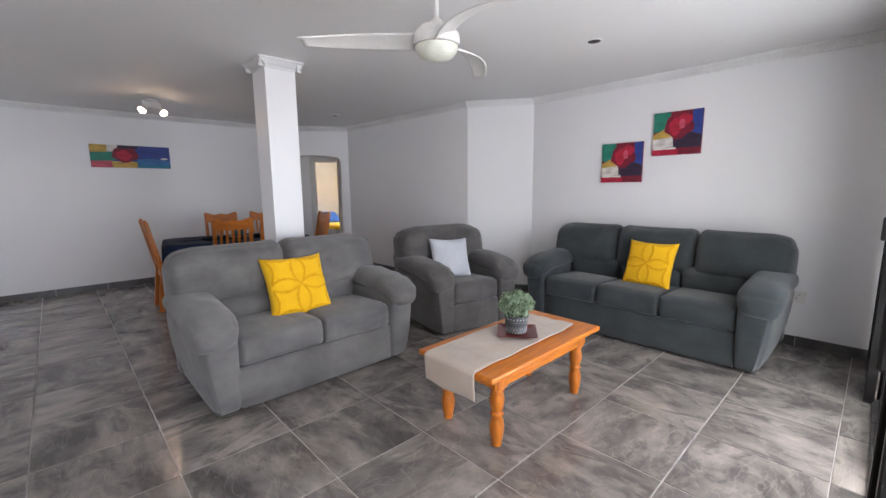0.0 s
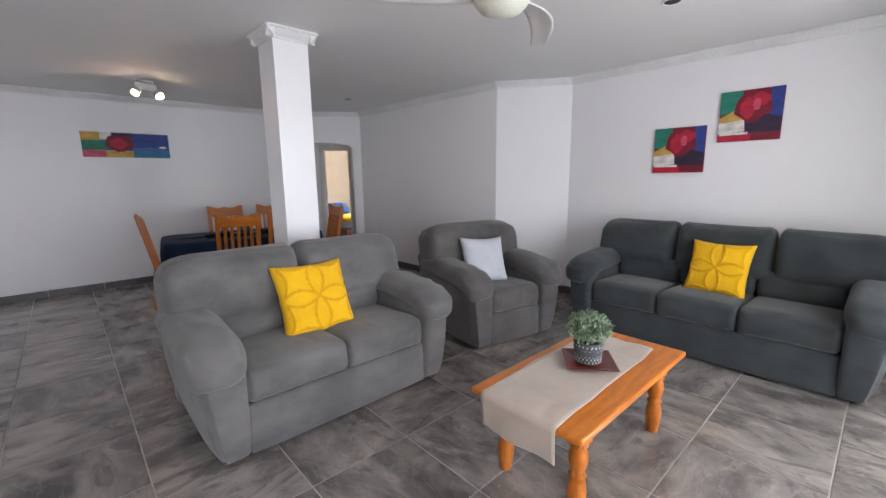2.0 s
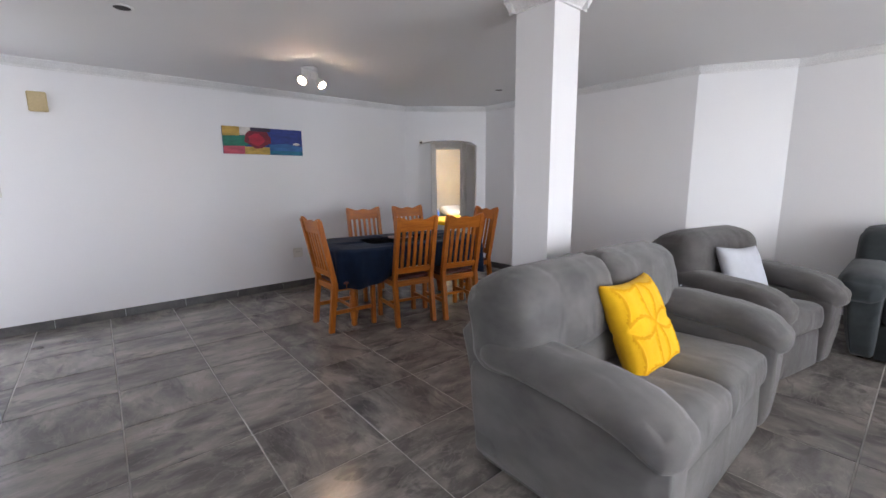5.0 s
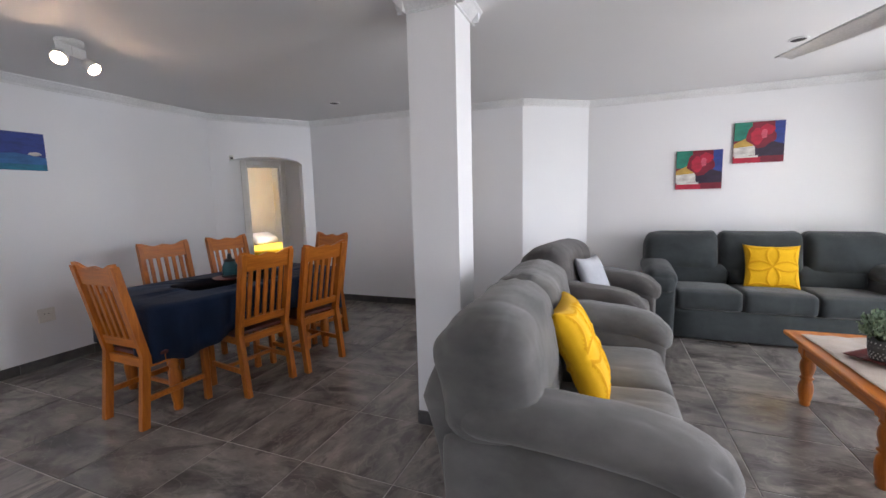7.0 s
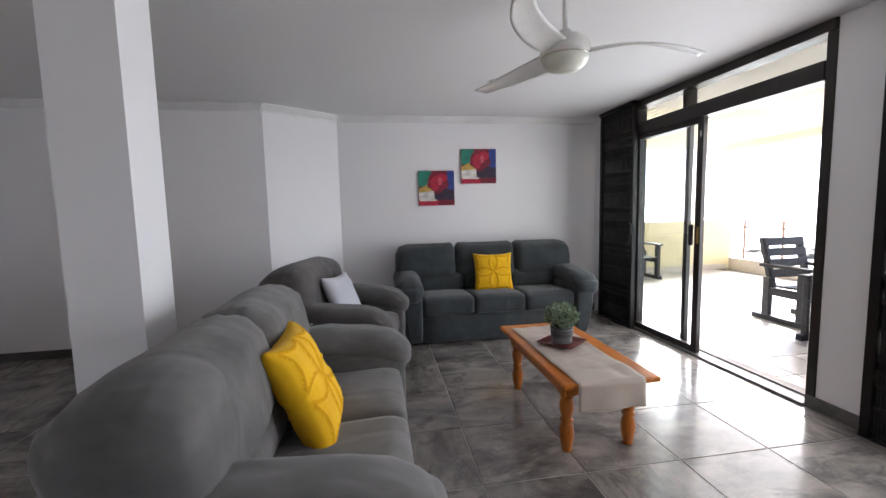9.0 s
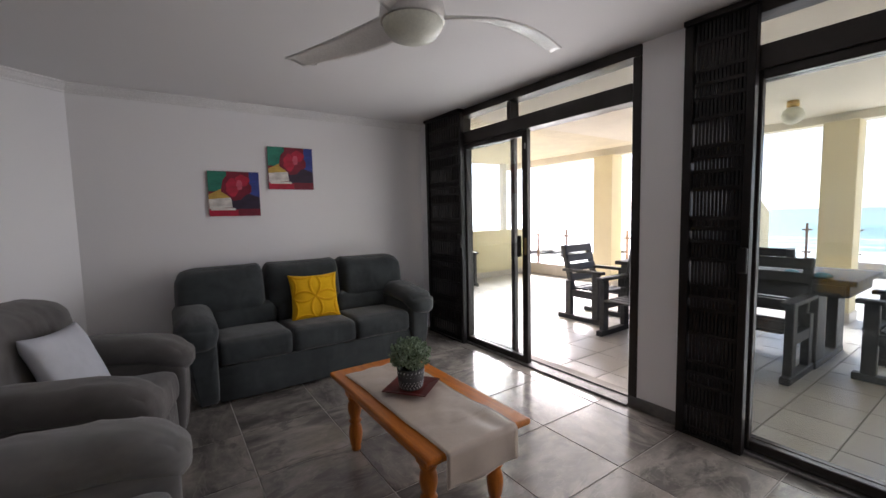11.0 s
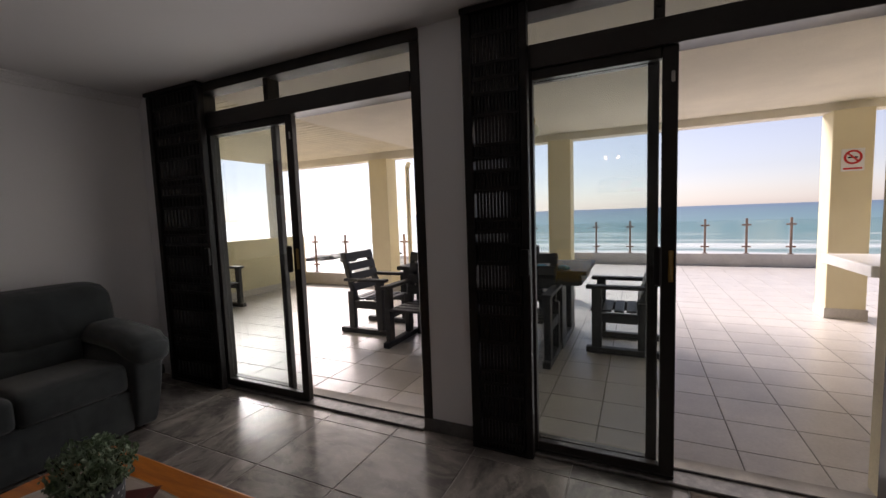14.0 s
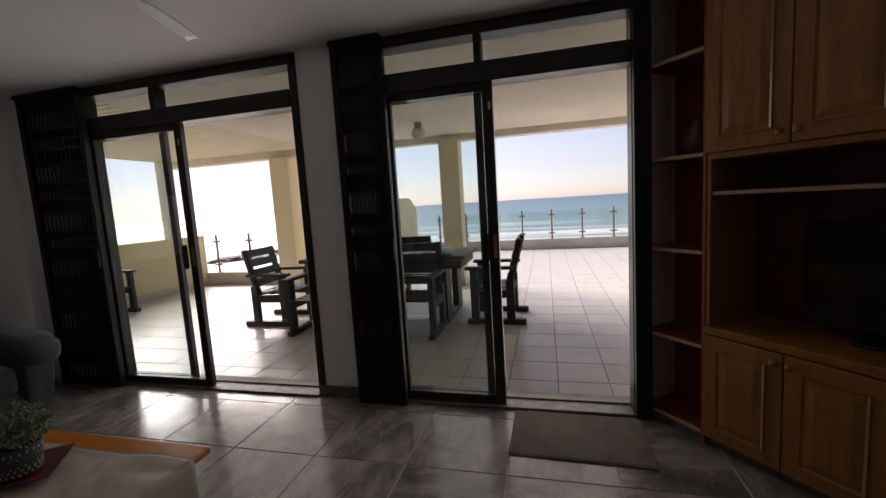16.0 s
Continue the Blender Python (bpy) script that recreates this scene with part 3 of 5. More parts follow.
def sofa(name, W, n, x, y, rz, label, fabric, arm_w=0.27, D=0.92):
    s = thing(name, x, y, 0, rz, label, "armchair" if n == 1 else "sofa", "matching grey suite")
    inner = W - 2 * arm_w
    f = -D / 2
    seat_w = inner / n

    def put(nm, bm, m, label=""):
        for v in bm.verts:
            v.co = m @ v.co
        return part(nm, bm, fabric, s, label, True)
    # base with a plain upholstered front
    put("base", soft_box((inner + 0.10, D - 0.16, 0.26), 0.03, 6), pose(0, 0.03, 0.155))
    # seat cushions
    for k in range(n):
        def sw(p, u):
            q = p.copy()
            q.z += 0.018 * (1 - u.x ** 4) * (1 - u.y * u.y) * (1 if u.z > 0 else 0)
            if u.y < -0.6:
                q.y -= 0.018 * (1 - u.z * u.z)
            q.z += wrinkle(p + Vector((k * 3.1, W, 0)), 0.005, 4)
            return q
        put("seat_cushion", soft_box((seat_w - 0.006, 0.64, 0.19), (0.028, 0.06, 0.035), 12, sw), pose(-inner / 2 + seat_w * (k + .5), f + 0.34, 0.365, -3))
    # front facing under the cushions
    put("front_panel", soft_box((inner + 0.02, 0.06, 0.27), 0.02, 5), pose(0, f + 0.050, 0.155, -2))
    # back: large padded upper cushions over a lumbar roll
    bw = (W - 0.07) / n
    for k in range(n):
        cx = -(W - 0.07) / 2 + bw * (k + .5)
        edge = 1 if k == n - 1 else (-1 if k == 0 else 0)

        def bw_(p, u):
            q = p.copy()
            q.y -= 0.045 * (1 - u.x ** 4) * (1 - u.z * u.z) * (1 if u.y < 0 else 0.2)
            side = u.x * edge if n > 1 else abs(u.x)
            if side > 0.3:
                q.z -= 0.055 * max(0, (side - 0.45) / 0.55) ** 2 * max(0, u.z)
                q.x *= 1 - 0.02 * max(0, u.z) * (side - 0.3)
            q.y += wrinkle(p + Vector((k * 5.3, 0, W)), 0.018, 5.0)
            pleat = math.exp(-((abs(u.x) - 0.95) / 0.35) ** 2) * max(0, u.z)
            q.z += 0.006 * pleat * math.sin(p.y * 95 + 4 * noise.noise(p * 6))
            return q
        put("back_cushion", soft_box((bw - 0.004, 0.315, 0.46), (0.05, 0.14, 0.12), 16, bw_), pose(cx, D / 2 - 0.205, 0.735, -11))
        lw = inner / n
        lx = -inner / 2 + lw * (k + .5)
        put("lumbar_cushion", soft_box((lw - 0.006, 0.18, 0.22), (0.05, 0.08, 0.09), 9, lambda p, u: p + Vector((0, wrinkle(p + Vector((k, 2, W)), 0.006, 5), 0))), pose(lx, D / 2 - 0.325, 0.53, -10))
    # outer back
    def ob(p, u):
        q = p.copy()
        if u.z > 0:
            q.y += 0.05 * u.z * u.z
            q.z -= 0.07 * max(0, abs(u.x) - 0.75) / 0.25
        return q
    put("outer_back", soft_box((W - 0.15, 0.15, 0.68), (0.03, 0.03, 0.04), 10, ob), pose(0, D / 2 - 0.125, 0.41, -5))
    # arms: flared panel with a fat pad rolled over the front
    for sx in (-1, 1):
        def pw(p, u):
            q = p.copy()
            low = (0.5 - 0.5 * u.z)
            out = max(0, u.x * sx)
            q.x -= sx * 0.065 * low ** 1.3 * out
            q.x += sx * 0.012 * (1 - u.z * u.z) * out
            if u.y < 0:
                q.y += (0.025 * low - 0.012 * (1 - u.z * u.z)) * -u.y
                q.x -= sx * 0.03 * (-u.y) ** 4 * out
            q.y += wrinkle(p + Vector((sx * 2, W, 0)), 0.003, 5)
            return q
        arm = put("arm", soft_box((arm_w - 0.05, D - 0.05, 0.52), (0.035, 0.035, 0.05), 12, pw), pose(sx * (W / 2 - arm_w / 2 - 0.020), -0.045, 0.282))

        def aw(p, u):
            q = p.copy()
            t = (u.y + 1) / 2
            q.z += 0.022 * math.sin(t * math.pi) + 0.01 * t
            if u.y < -0.45:
                k2 = (-u.y - 0.45) / 0.55
                q.z -= 0.028 * k2 * k2
                q.x *= 1 + 0.06 * k2
                q.z -= 0.03 * k2 * (1 if u.z < 0 else 0)
            fold = math.sin(p.y * 62 + noise.noise(p * 7) * 5) * 0.008 * max(0, noise.noise(p * 5 + Vector((W, sx, 0))) + 0.35) * (1 if u.z > -0.2 else 0)
            q.z += fold + wrinkle(p + Vector((sx, W, 1)), 0.008, 6)
            q.x += sx * fold * 0.7 * (1 if u.x * sx > 0 else 0)
            return q
        put("arm_pad", soft_box((arm_w + 0.005, D - 0.04, 0.17), (0.11, 0.15, 0.082), 16, aw), pose(sx * (W / 2 - arm_w / 2 - 0.012), -0.085, 0.575, 3))
    for sx in (-1, 1):
        for yy in (f + 0.10, D / 2 - 0.14):
            v, fc = lathe([(0.022, 0), (0.026, 0.02), (0.026, 0.04)], 10, pose(sx * (W / 2 - 0.19), yy, 0))
            link("foot", v, fc, BLKPL, s, "black plastic foot")
    return s


sofa("two_seat_sofa", 1.65, 2, 1.27, 2.99, 0, "grey suede two-seat sofa with fat rolled arms, beside the column", FABRIC)
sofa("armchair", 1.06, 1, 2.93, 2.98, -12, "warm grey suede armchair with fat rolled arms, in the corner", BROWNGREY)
sofa("three_seat_sofa", 2.14, 3, 3.94, 1.43, -90, "greenish grey suede three-seat sofa, darkened with painted shade, against the white wall", SHADEDGREY)


# ---- scatter cushions ----
def cushion(name, size, m, material, label, petals):
    N = 72
    vs, fs, ridge = [], [], []
    for side in (1, -1):
        for i in range(N + 1):
            for j in range(N + 1):
                u, v = 2 * i / N - 1, 2 * j / N - 1
                pinch = 1 - 0.10 * (1 - u * u) * (v * v)
                pin2 = 1 - 0.10 * (1 - v * v) * (u * u)
                prof = (max(0, (1 - u ** 4)) * max(0, (1 - v ** 4))) ** 0.5
                h = (0.068 if petals else 0.062) * prof * size / 0.42
                if petals:
                    # overlapping rings sewn in relief
                    g = 0.0
                    for cx in (-1.5, -0.5, 0.5, 1.5):
                        for cy in (-1.5, -0.5, 0.5, 1.5):
                            r = math.hypot(u - cx, v - cy)
                            g = max(g, math.exp(-((r - 0.707) / 0.036) ** 2))
                    h += 0.008 * g * min(1, prof * 3)
                    ridge.append(g if max(abs(u), abs(v)) < 0.93 else 0.0)
                else:
                    ridge.append(0.0)
                h += noise.noise(Vector((u * 2.2, v * 2.2, side * 3.0 + size))) * 0.006 * min(1, prof * 2)
                vs.append(m @ Vector((u * size / 2 * pin2, side * h, v * size / 2 * pinch)))
    n1 = (N + 1) * (N + 1)
    for s_ in (0, 1):
        for i in range(N):
            for j in range(N):
                a = s_ * n1 + i * (N + 1) + j
                q = (a, a + 1, a + N + 2, a + N + 1)
                fs.append(q if s_ == 0 else q[::-1])
    ob = link(name, vs, fs, material, None, "", True)
    ob.data.materials.append(TUFT)
    for k, q in enumerate(fs):
        ob.data.polygons[k].material_index = 1 if sum(ridge[w] for w in q) / 4 > 0.5 else 0
    bm = bmesh.new()
    bm.from_mesh(ob.data)
    bmesh.ops.remove_doubles(bm, verts=bm.verts, dist=1e-4)
    bmesh.ops.recalc_face_normals(bm, faces=bm.faces)
    bm.to_mesh(ob.data)
    bm.free()
    return tagged(ob, label, "cushion", "scatter cushions")


cushion("scatter_cushion", 0.48, pose(1.27, 2.955, 0.637, -25, 1, 1), YELLOW, "bright yellow cushion with embossed petals on the two-seat sofa", True)
cushion("scatter_cushion", 0.44, pose(3.91, 1.395, 0.645, -19, 0, -96), YELLOW, "bright yellow cushion with embossed petals on the three-seat sofa", True)
cushion("scatter_cushion", 0.42, pose(2.86, 2.93, 0.655, -22, 2, -20), PALE, "plain pale grey cushion on the armchair", False)


rm = thing("remote_control", 2.00, 3.10, 0.672, 12, "black remote control lying on the sofa arm", "remote control")
boxpart("body", (-0.022, -0.08, 0.0, 0.022, 0.08, 0.018), BLKPL, rm, 0.005)
for k in range(5):
    for sx in (-0.011, 0.0, 0.011):
        boxpart("button", (sx - 0.003, -0.06 + 0.024 * k, 0.018, sx + 0.003, -0.05 + 0.024 * k, 0.0205), PALE, rm, 0.001)


# ---- coffee table ----
def turned_leg(h, r, parent, x, y, name="leg"):
    prof = [(0.62, 0), (0.72, 0.03), (0.66, 0.07), (0.82, 0.10), (0.95, 0.2), (1.0, 0.27), (0.88, 0.36), (0.66, 0.42), (0.95, 0.45), (0.66, 0.48), (0.82, 0.53), (1.0, 0.62), (0.95, 0.70), (0.74, 0.76), (0.98, 0.79), (0.78, 0.82)]
    v, f_ = lathe([(r * a, h * b) for a, b in prof], 16, pose(x, y, 0))
    o = link(name, v, f_, PINEZ, parent, "", True)
    boxpart("leg_block", (x - r, y - r, h * 0.82, x + r, y + r, h), PINEZ, o, 0.004)
    return o


ct = thing("coffee_table", 1.985, 1.46, 0, 0, "orange varnished pine coffee table with turned legs", "coffee table")
bm = bmesh.new()
add_box(bm, -0.555, -0.275, 0.415, 0.555, 0.275, 0.445, bevel=0.010)
part("tabletop", bm, PINE, ct)
for b in ((-0.46, -0.22, 0.335, 0.46, -0.198, 0.415), (-0.46, 0.198, 0.335, 0.46, 0.22, 0.415), (-0.45, -0.198, 0.335, -0.428, 0.198, 0.415), (0.428, -0.198, 0.335, 0.45, 0.198, 0.415)):
    boxpart("apron", b, PINE, ct, 0.003)
bm = bmesh.new()
add_box(bm, -0.525, -0.250, 0.400, 0.525, 0.250, 0.4145, bevel=0.005)
part("moulding", bm, PINE, ct)
for sx in (-1, 1):
    for sy in (-1, 1):
        turned_leg(0.40, 0.040, ct, sx * 0.405, sy * 0.185)


def runner():
    wd, N, M = 0.37, 90, 22
    x0, y0 = 1.985, 1.485
    vs, fs = [], []
    edge = -0.562
    for i in range(N + 1):
        u = -0.71 + (0.425 + 0.71) * i / N
        for j in range(M + 1):
            t = j / M * 2 - 1
            w = t * wd / 2
            if u > edge:
                px, pz = u, 0.449
                wr = abs(noise.noise(Vector((u * 3.5, t * 1.3 + u * 2, 4.0)))) * 0.015 + 0.0015
                pz += wr
            else:
                d_ = edge - u
                px = edge - 0.010 - 0.01 * math.sin(t * 4 + 1) * min(1, d_ * 6)
                pz = 0.449 - d_
            vs.append((x0 + px, y0 + w + u * 0.02 + 0.008 * noise.noise(Vector((u * 3, 0, 9))), pz))
    for i in range(N):
        for j in range(M):
            a = i * (M + 1) + j
            fs.append((a, a + M + 1, a + M + 2, a + 1))
    ob = link("table_runner", vs, fs, RUNNER, None, "", True)
    sm = ob.modifiers.new("thick", 'SOLIDIFY')
    sm.thickness, sm.offset = 0.002, 1
    for rim in ([i * (M + 1) for i in range(N + 1)], [i * (M + 1) + M for i in range(N + 1)], list(range(M + 1)), [N * (M + 1) + j for j in range(M + 1)]):
        hv, hf = [], []
        for k, a in enumerate(rim):
            c = Vector(vs[a])
            d_ = (Vector(vs[rim[min(k + 1, len(rim) - 1)]]) - Vector(vs[rim[max(k - 1, 0)]])).normalized()
            up = Vector((1, 0, 0)) if abs(d_.z) > 0.7 else Vector((0, 0, 1))
            si = d_.cross(up).normalized()
            up = si.cross(d_)
            hv += [c + si * x_ + up * y_ for x_, y_ in ((0.003, 0), (0, 0.004), (-0.003, 0), (0, -0.002))]
        for k in range(len(rim) - 1):
            hf += [(4 * k + q, 4 * k + (q + 1) % 4, 4 * k + 4 + (q + 1) % 4, 4 * k + 4 + q) for q in range(4)]
        link("hem", hv, hf, HEM, ob, "paler corded hem", True)
    return tagged(ob, "taupe satin runner creased along the coffee table, one end hanging down", "table runner")


runner()
# square red tray with raised rim, and the plant in its patterned pot
tray = thing("tray", 2.01, 1.47, 0.459, 38, "dark red lacquered square tray on the runner", "tray")
bm = bmesh.new()
prof = [(0.062, 0), (0.075, 0.0), (0.118, 0.016), (0.120, 0.020), (0.112, 0.019), (0.072, 0.006), (0.0, 0.006)]
rings = []
for h, z in prof:
    rings.append([bm.verts.new((sx * h, sy * h, z)) for sx, sy in ((-1, -1), (1, -1), (1, 1), (-1, 1))])
for a, b in zip(rings, rings[1:-1]):
    for k in range(4):
        bm.faces.new((a[k], a[(k + 1) % 4], b[(k + 1) % 4], b[k]))
bm.faces.new(rings[0][::-1])
bm.faces.new(rings[-2])
for v in rings[-1]:
    bm.verts.remove(v)
part("dish", bm, REDW, tray)

plant = thing("potted_plant", 2.01, 1.475, 0.467, 0, "small bushy grey-green plant in a patterned charcoal pot", "potted plant")
plant.scale = (1.2, 1.2, 1.2)
v, f_ = lathe([(0.046, 0), (0.050, 0.004), (0.058, 0.05), (0.061, 0.092), (0.058, 0.094), (0.054, 0.08)], 28)
pot = link("pot", v, f_, POTM, plant, "charcoal pot with pale woven marks", True)
bm = bmesh.new()
for r in range(6):
    for k in range(22):
        a = 2 * math.pi * (k + 0.5 * (r % 2)) / 22
        z = 0.012 + r * 0.0135
        rad = 0.0505 + z * 0.105
        add_box(bm, -0.0022, -0.0012, -0.005, 0.0022, 0.0012, 0.005, m=pose(rad * math.cos(a), rad * math.sin(a), z, 0, 25 if r % 2 else -25, math.degrees(a) + 90))
tagged(part("pot_pattern", bm, POTW, pot, "pale slanted marks"), kind="stuff")
random.seed(7)
bm = bmesh.new()
vs, fs = [], []
for k in range(1500):
    while True:
        p = Vector((random.uniform(-1, 1), random.uniform(-1, 1), random.uniform(-0.75, 1)))
        if 0.45 < p.length < 1:
            break
    lump = 0.82 + 0.25 * noise.noise(p * 2.5)
    c = Vector((p.x * 0.108 * lump, p.y * 0.108 * lump, 0.148 + p.z * 0.085 * lump))
    q = Euler((random.uniform(0, 6.3), random.uniform(0, 6.3), random.uniform(0, 6.3))).to_matrix()
    s_ = random.uniform(0.006, 0.011)
    b = len(vs)
    vs += [c + q @ Vector(w) * s_ for w in ((-1, 0, 0), (0, -0.55, 0.18), (1, 0, 0), (0, 0.55, 0.18))]
    fs += [(b, b + 1, b + 2), (b, b + 2, b + 3)]
link("foliage", vs, fs, LEAF, plant, "dense small grey-green leaves")
for k in range(26):
    a, r = random.uniform(0, 6.28), random.uniform(0.02, 0.085)
    tip = Vector((r * math.cos(a), r * math.sin(a), 0.14 + random.uniform(0, 0.06)))
    base = Vector((0.02 * math.cos(a), 0.02 * math.sin(a), 0.075))
    m = Matrix.Translation(base) @ (tip - base).to_track_quat('Z', 'Y').to_matrix().to_4x4()
    v, f_ = lathe([(0.002, 0), (0.0012, (tip - base).length)], 5, m)
    link("stem", v, f_, SOIL, plant)


# ---- wall pictures ----
CANV = {}


def paint(name, col):
    if name not in CANV:
        CANV[name] = mat("paint " + name, col, 0.55, [c * 0.6 for c in col], 9, 60, 0.3, stretch=(1, 1, 2.5), detail=6, contrast=(0.3, 0.6))
    return CANV[name]


PC = {"red": (0.50, 0.012, 0.045), "crimson": (0.22, 0.008, 0.03), "green": (0.02, 0.22, 0.15), "blue": (0.03, 0.06, 0.30), "yellow": (0.62, 0.40, 0.08), "white": (0.75, 0.72, 0.68), "dark": (0.035, 0.02, 0.05), "teal": (0.02, 0.20, 0.33), "sky": (0.04, 0.17, 0.45), "pink": (0.62, 0.10, 0.15)}


def canvas(w, h, m, shapes, label, base):
    c = new("wall_picture")
    c.matrix_basis = m
    tagged(c, label, "painting", "abstract canvases")
    boxpart("canvas", (-w / 2, -0.022, -h / 2, w / 2, 0.0, h / 2), paint(base, PC[base]), c, 0.003)
    for i, (col, pts) in enumerate(shapes):
        vs = [((x - .5) * w, -0.0225 - 0.0004 * (i + 1), (.5 - y) * h) for x, y in pts]
        n = len(vs)
        vs2 = [(x, -0.022, z) for x, _, z in vs]
        fs = [tuple(range(n)), ] + [(k, n + k, n + (k + 1) % n, (k + 1) % n) for k in range(n)]
        link("paint_patch", vs + vs2, fs, paint(col, PC[col]), c)
    return c


def blob(cx, cy, rx, ry, n=14, seed=0):
    return [(min(1, max(0, cx + rx * math.cos(2 * math.pi * k / n) * (1 + 0.12 * math.sin(k * 2.3 + seed)))), min(1, max(0, cy + ry * math.sin(2 * math.pi * k / n) * (1 + 0.12 * math.cos(k * 1.7 + seed))))) for k in range(n)][::-1]


def rect(a, b, c, d):
    return [(a, b), (c, b), (c, d), (a, d)]


TULIP = [("green", rect(0, 0, .36, .45)), ("blue", rect(.80, 0, 1, .62)), ("yellow", [(0, .52), (.30, .36), (.48, .50), (.46, .68), (0, .64)]), ("white", [(0, .62), (.45, .58), (.50, .80), (0, .84)]), ("dark", [(.42, .55), (.80, .50), (1, .58), (1, .84), (.45, .86)]), ("crimson", blob(.54, .33, .30, .30)), ("red", blob(.46, .36, .13, .20, seed=1)), ("red", blob(.66, .20, .14, .13, seed=2)), ("pink", blob(.60, .30, .06, .12, seed=4)), ("red", rect(0, .86, .55, 1)), ("white", rect(.03, .82, .5, .87)), ("crimson", rect(.55, .84, 1, 1))]
lab = "square abstract canvas with a crimson bloom, green and blue"
canvas(0.43, 0.41, pose(EX - 0.002, 1.93, 1.605, 0, 0, -90), TULIP, lab, "crimson")
canvas(0.43, 0.41, pose(EX - 0.002, 1.41, 1.86, 0, 0, -90), TULIP, lab, "crimson")
WIDE = [("yellow", rect(0, 0, .20, .35)), ("white", rect(.20, 0, .34, .30)), ("green", [(0, .35), (.30, .30), (.36, .55), (.22, .75), (0, .72)]), ("pink", [(0, .72), (.25, .70), (.25, 1), (0, 1)]), ("yellow", rect(.25, .72, .56, 1)), ("crimson", blob(.42, .40, .17, .36)), ("red", blob(.40, .45, .10, .22, seed=1)), ("blue", rect(.58, 0, 1, .62)), ("sky", [(.56, .62), (.78, .55), (1, .66), (1, .9), (.56, .9)]), ("teal", rect(.56, .84, 1, 1)), ("dark", rect(.33, 0, .58, .14)), ("white", blob(.92, .56, .05, .05))]
canvas(0.905, 0.305, pose(0.876, NY - 0.002, 1.833, 0, 0, 0), WIDE, "long abstract canvas in blue, red, green and yellow", "blue")


# ---- ceiling fan ----
fan = thing("ceiling_fan", 1.55, 1.68, -0.05, 0, "white three-blade ceiling fan with a frosted light, at rest", "ceiling fan")
v, f_ = lathe([(0.06, H + 0.05), (0.06, H + 0.02), (0.035, H - 0.005), (0.013, H - 0.01), (0.013, 2.275), (0.03, 2.27), (0.034, 2.255), (0.085, 2.235), (0.118, 2.20), (0.124, 2.165), (0.118, 2.140)], 28)
link("motor", v, f_, FANW, fan, "", True)
v, f_ = lathe([(0.112, 2.146), (0.114, 2.138), (0.108, 2.115), (0.085, 2.088), (0.045, 2.072), (0.004, 2.068)], 28)
link("light_shade", v, f_, FROST, fan, "unlit frosted glass bowl", True)
v, f_ = lathe([(0.120, 2.141), (0.121, 2.139), (0.116, 2.1375)], 28)
link("trim_ring", v, f_, STEEL, fan)


def blade(az):
    N, M = 26, 8
    vs, fs = [], []
    for i in range(N + 1):
        t = i / N
        r = 0.09 + 0.59 * t
        ch = 0.115 + 0.03 * math.sin(math.pi * t) - 0.025 * t
        sweep = 0.13 * t * t - 0.03 * math.sin(math.pi * t)
        tw = radians(26 - 17 * t)
        for j in range(M + 1):
            c = (j / M - .5) * ch
            vs.append((r, sweep + c * math.cos(tw), 2.165 + 0.02 * math.sin(math.pi * t) - 0.02 * t + c * math.sin(tw) + 0.006 * (1 - (2 * j / M - 1) ** 2)))
    for i in range(N):
        for j in range(M):
            a = i * (M + 1) + j
            fs.append((a, a + M + 1, a + M + 2, a + 1))
    o = link("blade", vs, fs, FANW, fan, "", True)
    o.matrix_basis = pose(0, 0, 0, 0, 0, az)
    sm = o.modifiers.new("thick", 'SOLIDIFY')
    sm.thickness, sm.offset = 0.007, 0
    return o


for az in (132, 12, 251):
    blade(az)

# ---- recessed ceiling lights and the dining spotlight ----
for x, y in ((3.08, 1.593), (3.17, 5.66), (-0.48, 5.48)):
    d = thing("downlight", x, y, 0, 0, "round recessed downlight with a dark well, unlit", "downlight", "recessed downlights")
    v, f_ = lathe([(0.045, H - 0.001), (0.062, H - 0.001), (0.062, H - 0.006), (0.050, H - 0.010), (0.045, H - 0.006)], 24)
    link("rim", v, f_[:-2], CORNICE, d)
    v, f_ = lathe([(0.046, H - 0.0015), (0.046, H - 0.007), (0.001, H - 0.0068)], 24)
    link("well", v, f_, DARKHOLE, d)
sp = thing("ceiling_spotlight", 0.977, 6.12, 0, 20, "white two-lamp ceiling spotlight, lit, above the dining table", "spotlight")
v, f_ = lathe([(0.075, H - .001), (0.075, H - 0.02), (0.06, H - 0.03), (0.001, H - 0.03)], 24)
link("rose", v, f_, FANW, sp, "", True)
for dx, dy, tilt, az in ((-0.108, -0.03, 50, 110), (0.108, -0.03, 50, 180)):
    m = pose(dx, dy, H - 0.13, tilt, 0, az)
    v, f_ = lathe([(0.018, 0.055), (0.03, 0.045), (0.042, 0.0), (0.045, -0.035), (0.041, -0.035), (0.036, 0.0)], 18, m)
    hd = link("lamp_head", v, f_, FANW, sp, "", True)
    v, f_ = lathe([(0.034, 0.0), (0.036, -0.018), (0.028, -0.034), (0.004, -0.042)], 16, m)
    link("bulb", v, f_, BULB, hd, "glowing warm bulb", True)
    boxpart("bracket", (min(0, dx), -0.012, H - 0.10, max(0, dx), 0.0, H - 0.028), FANW, sp, 0.003)


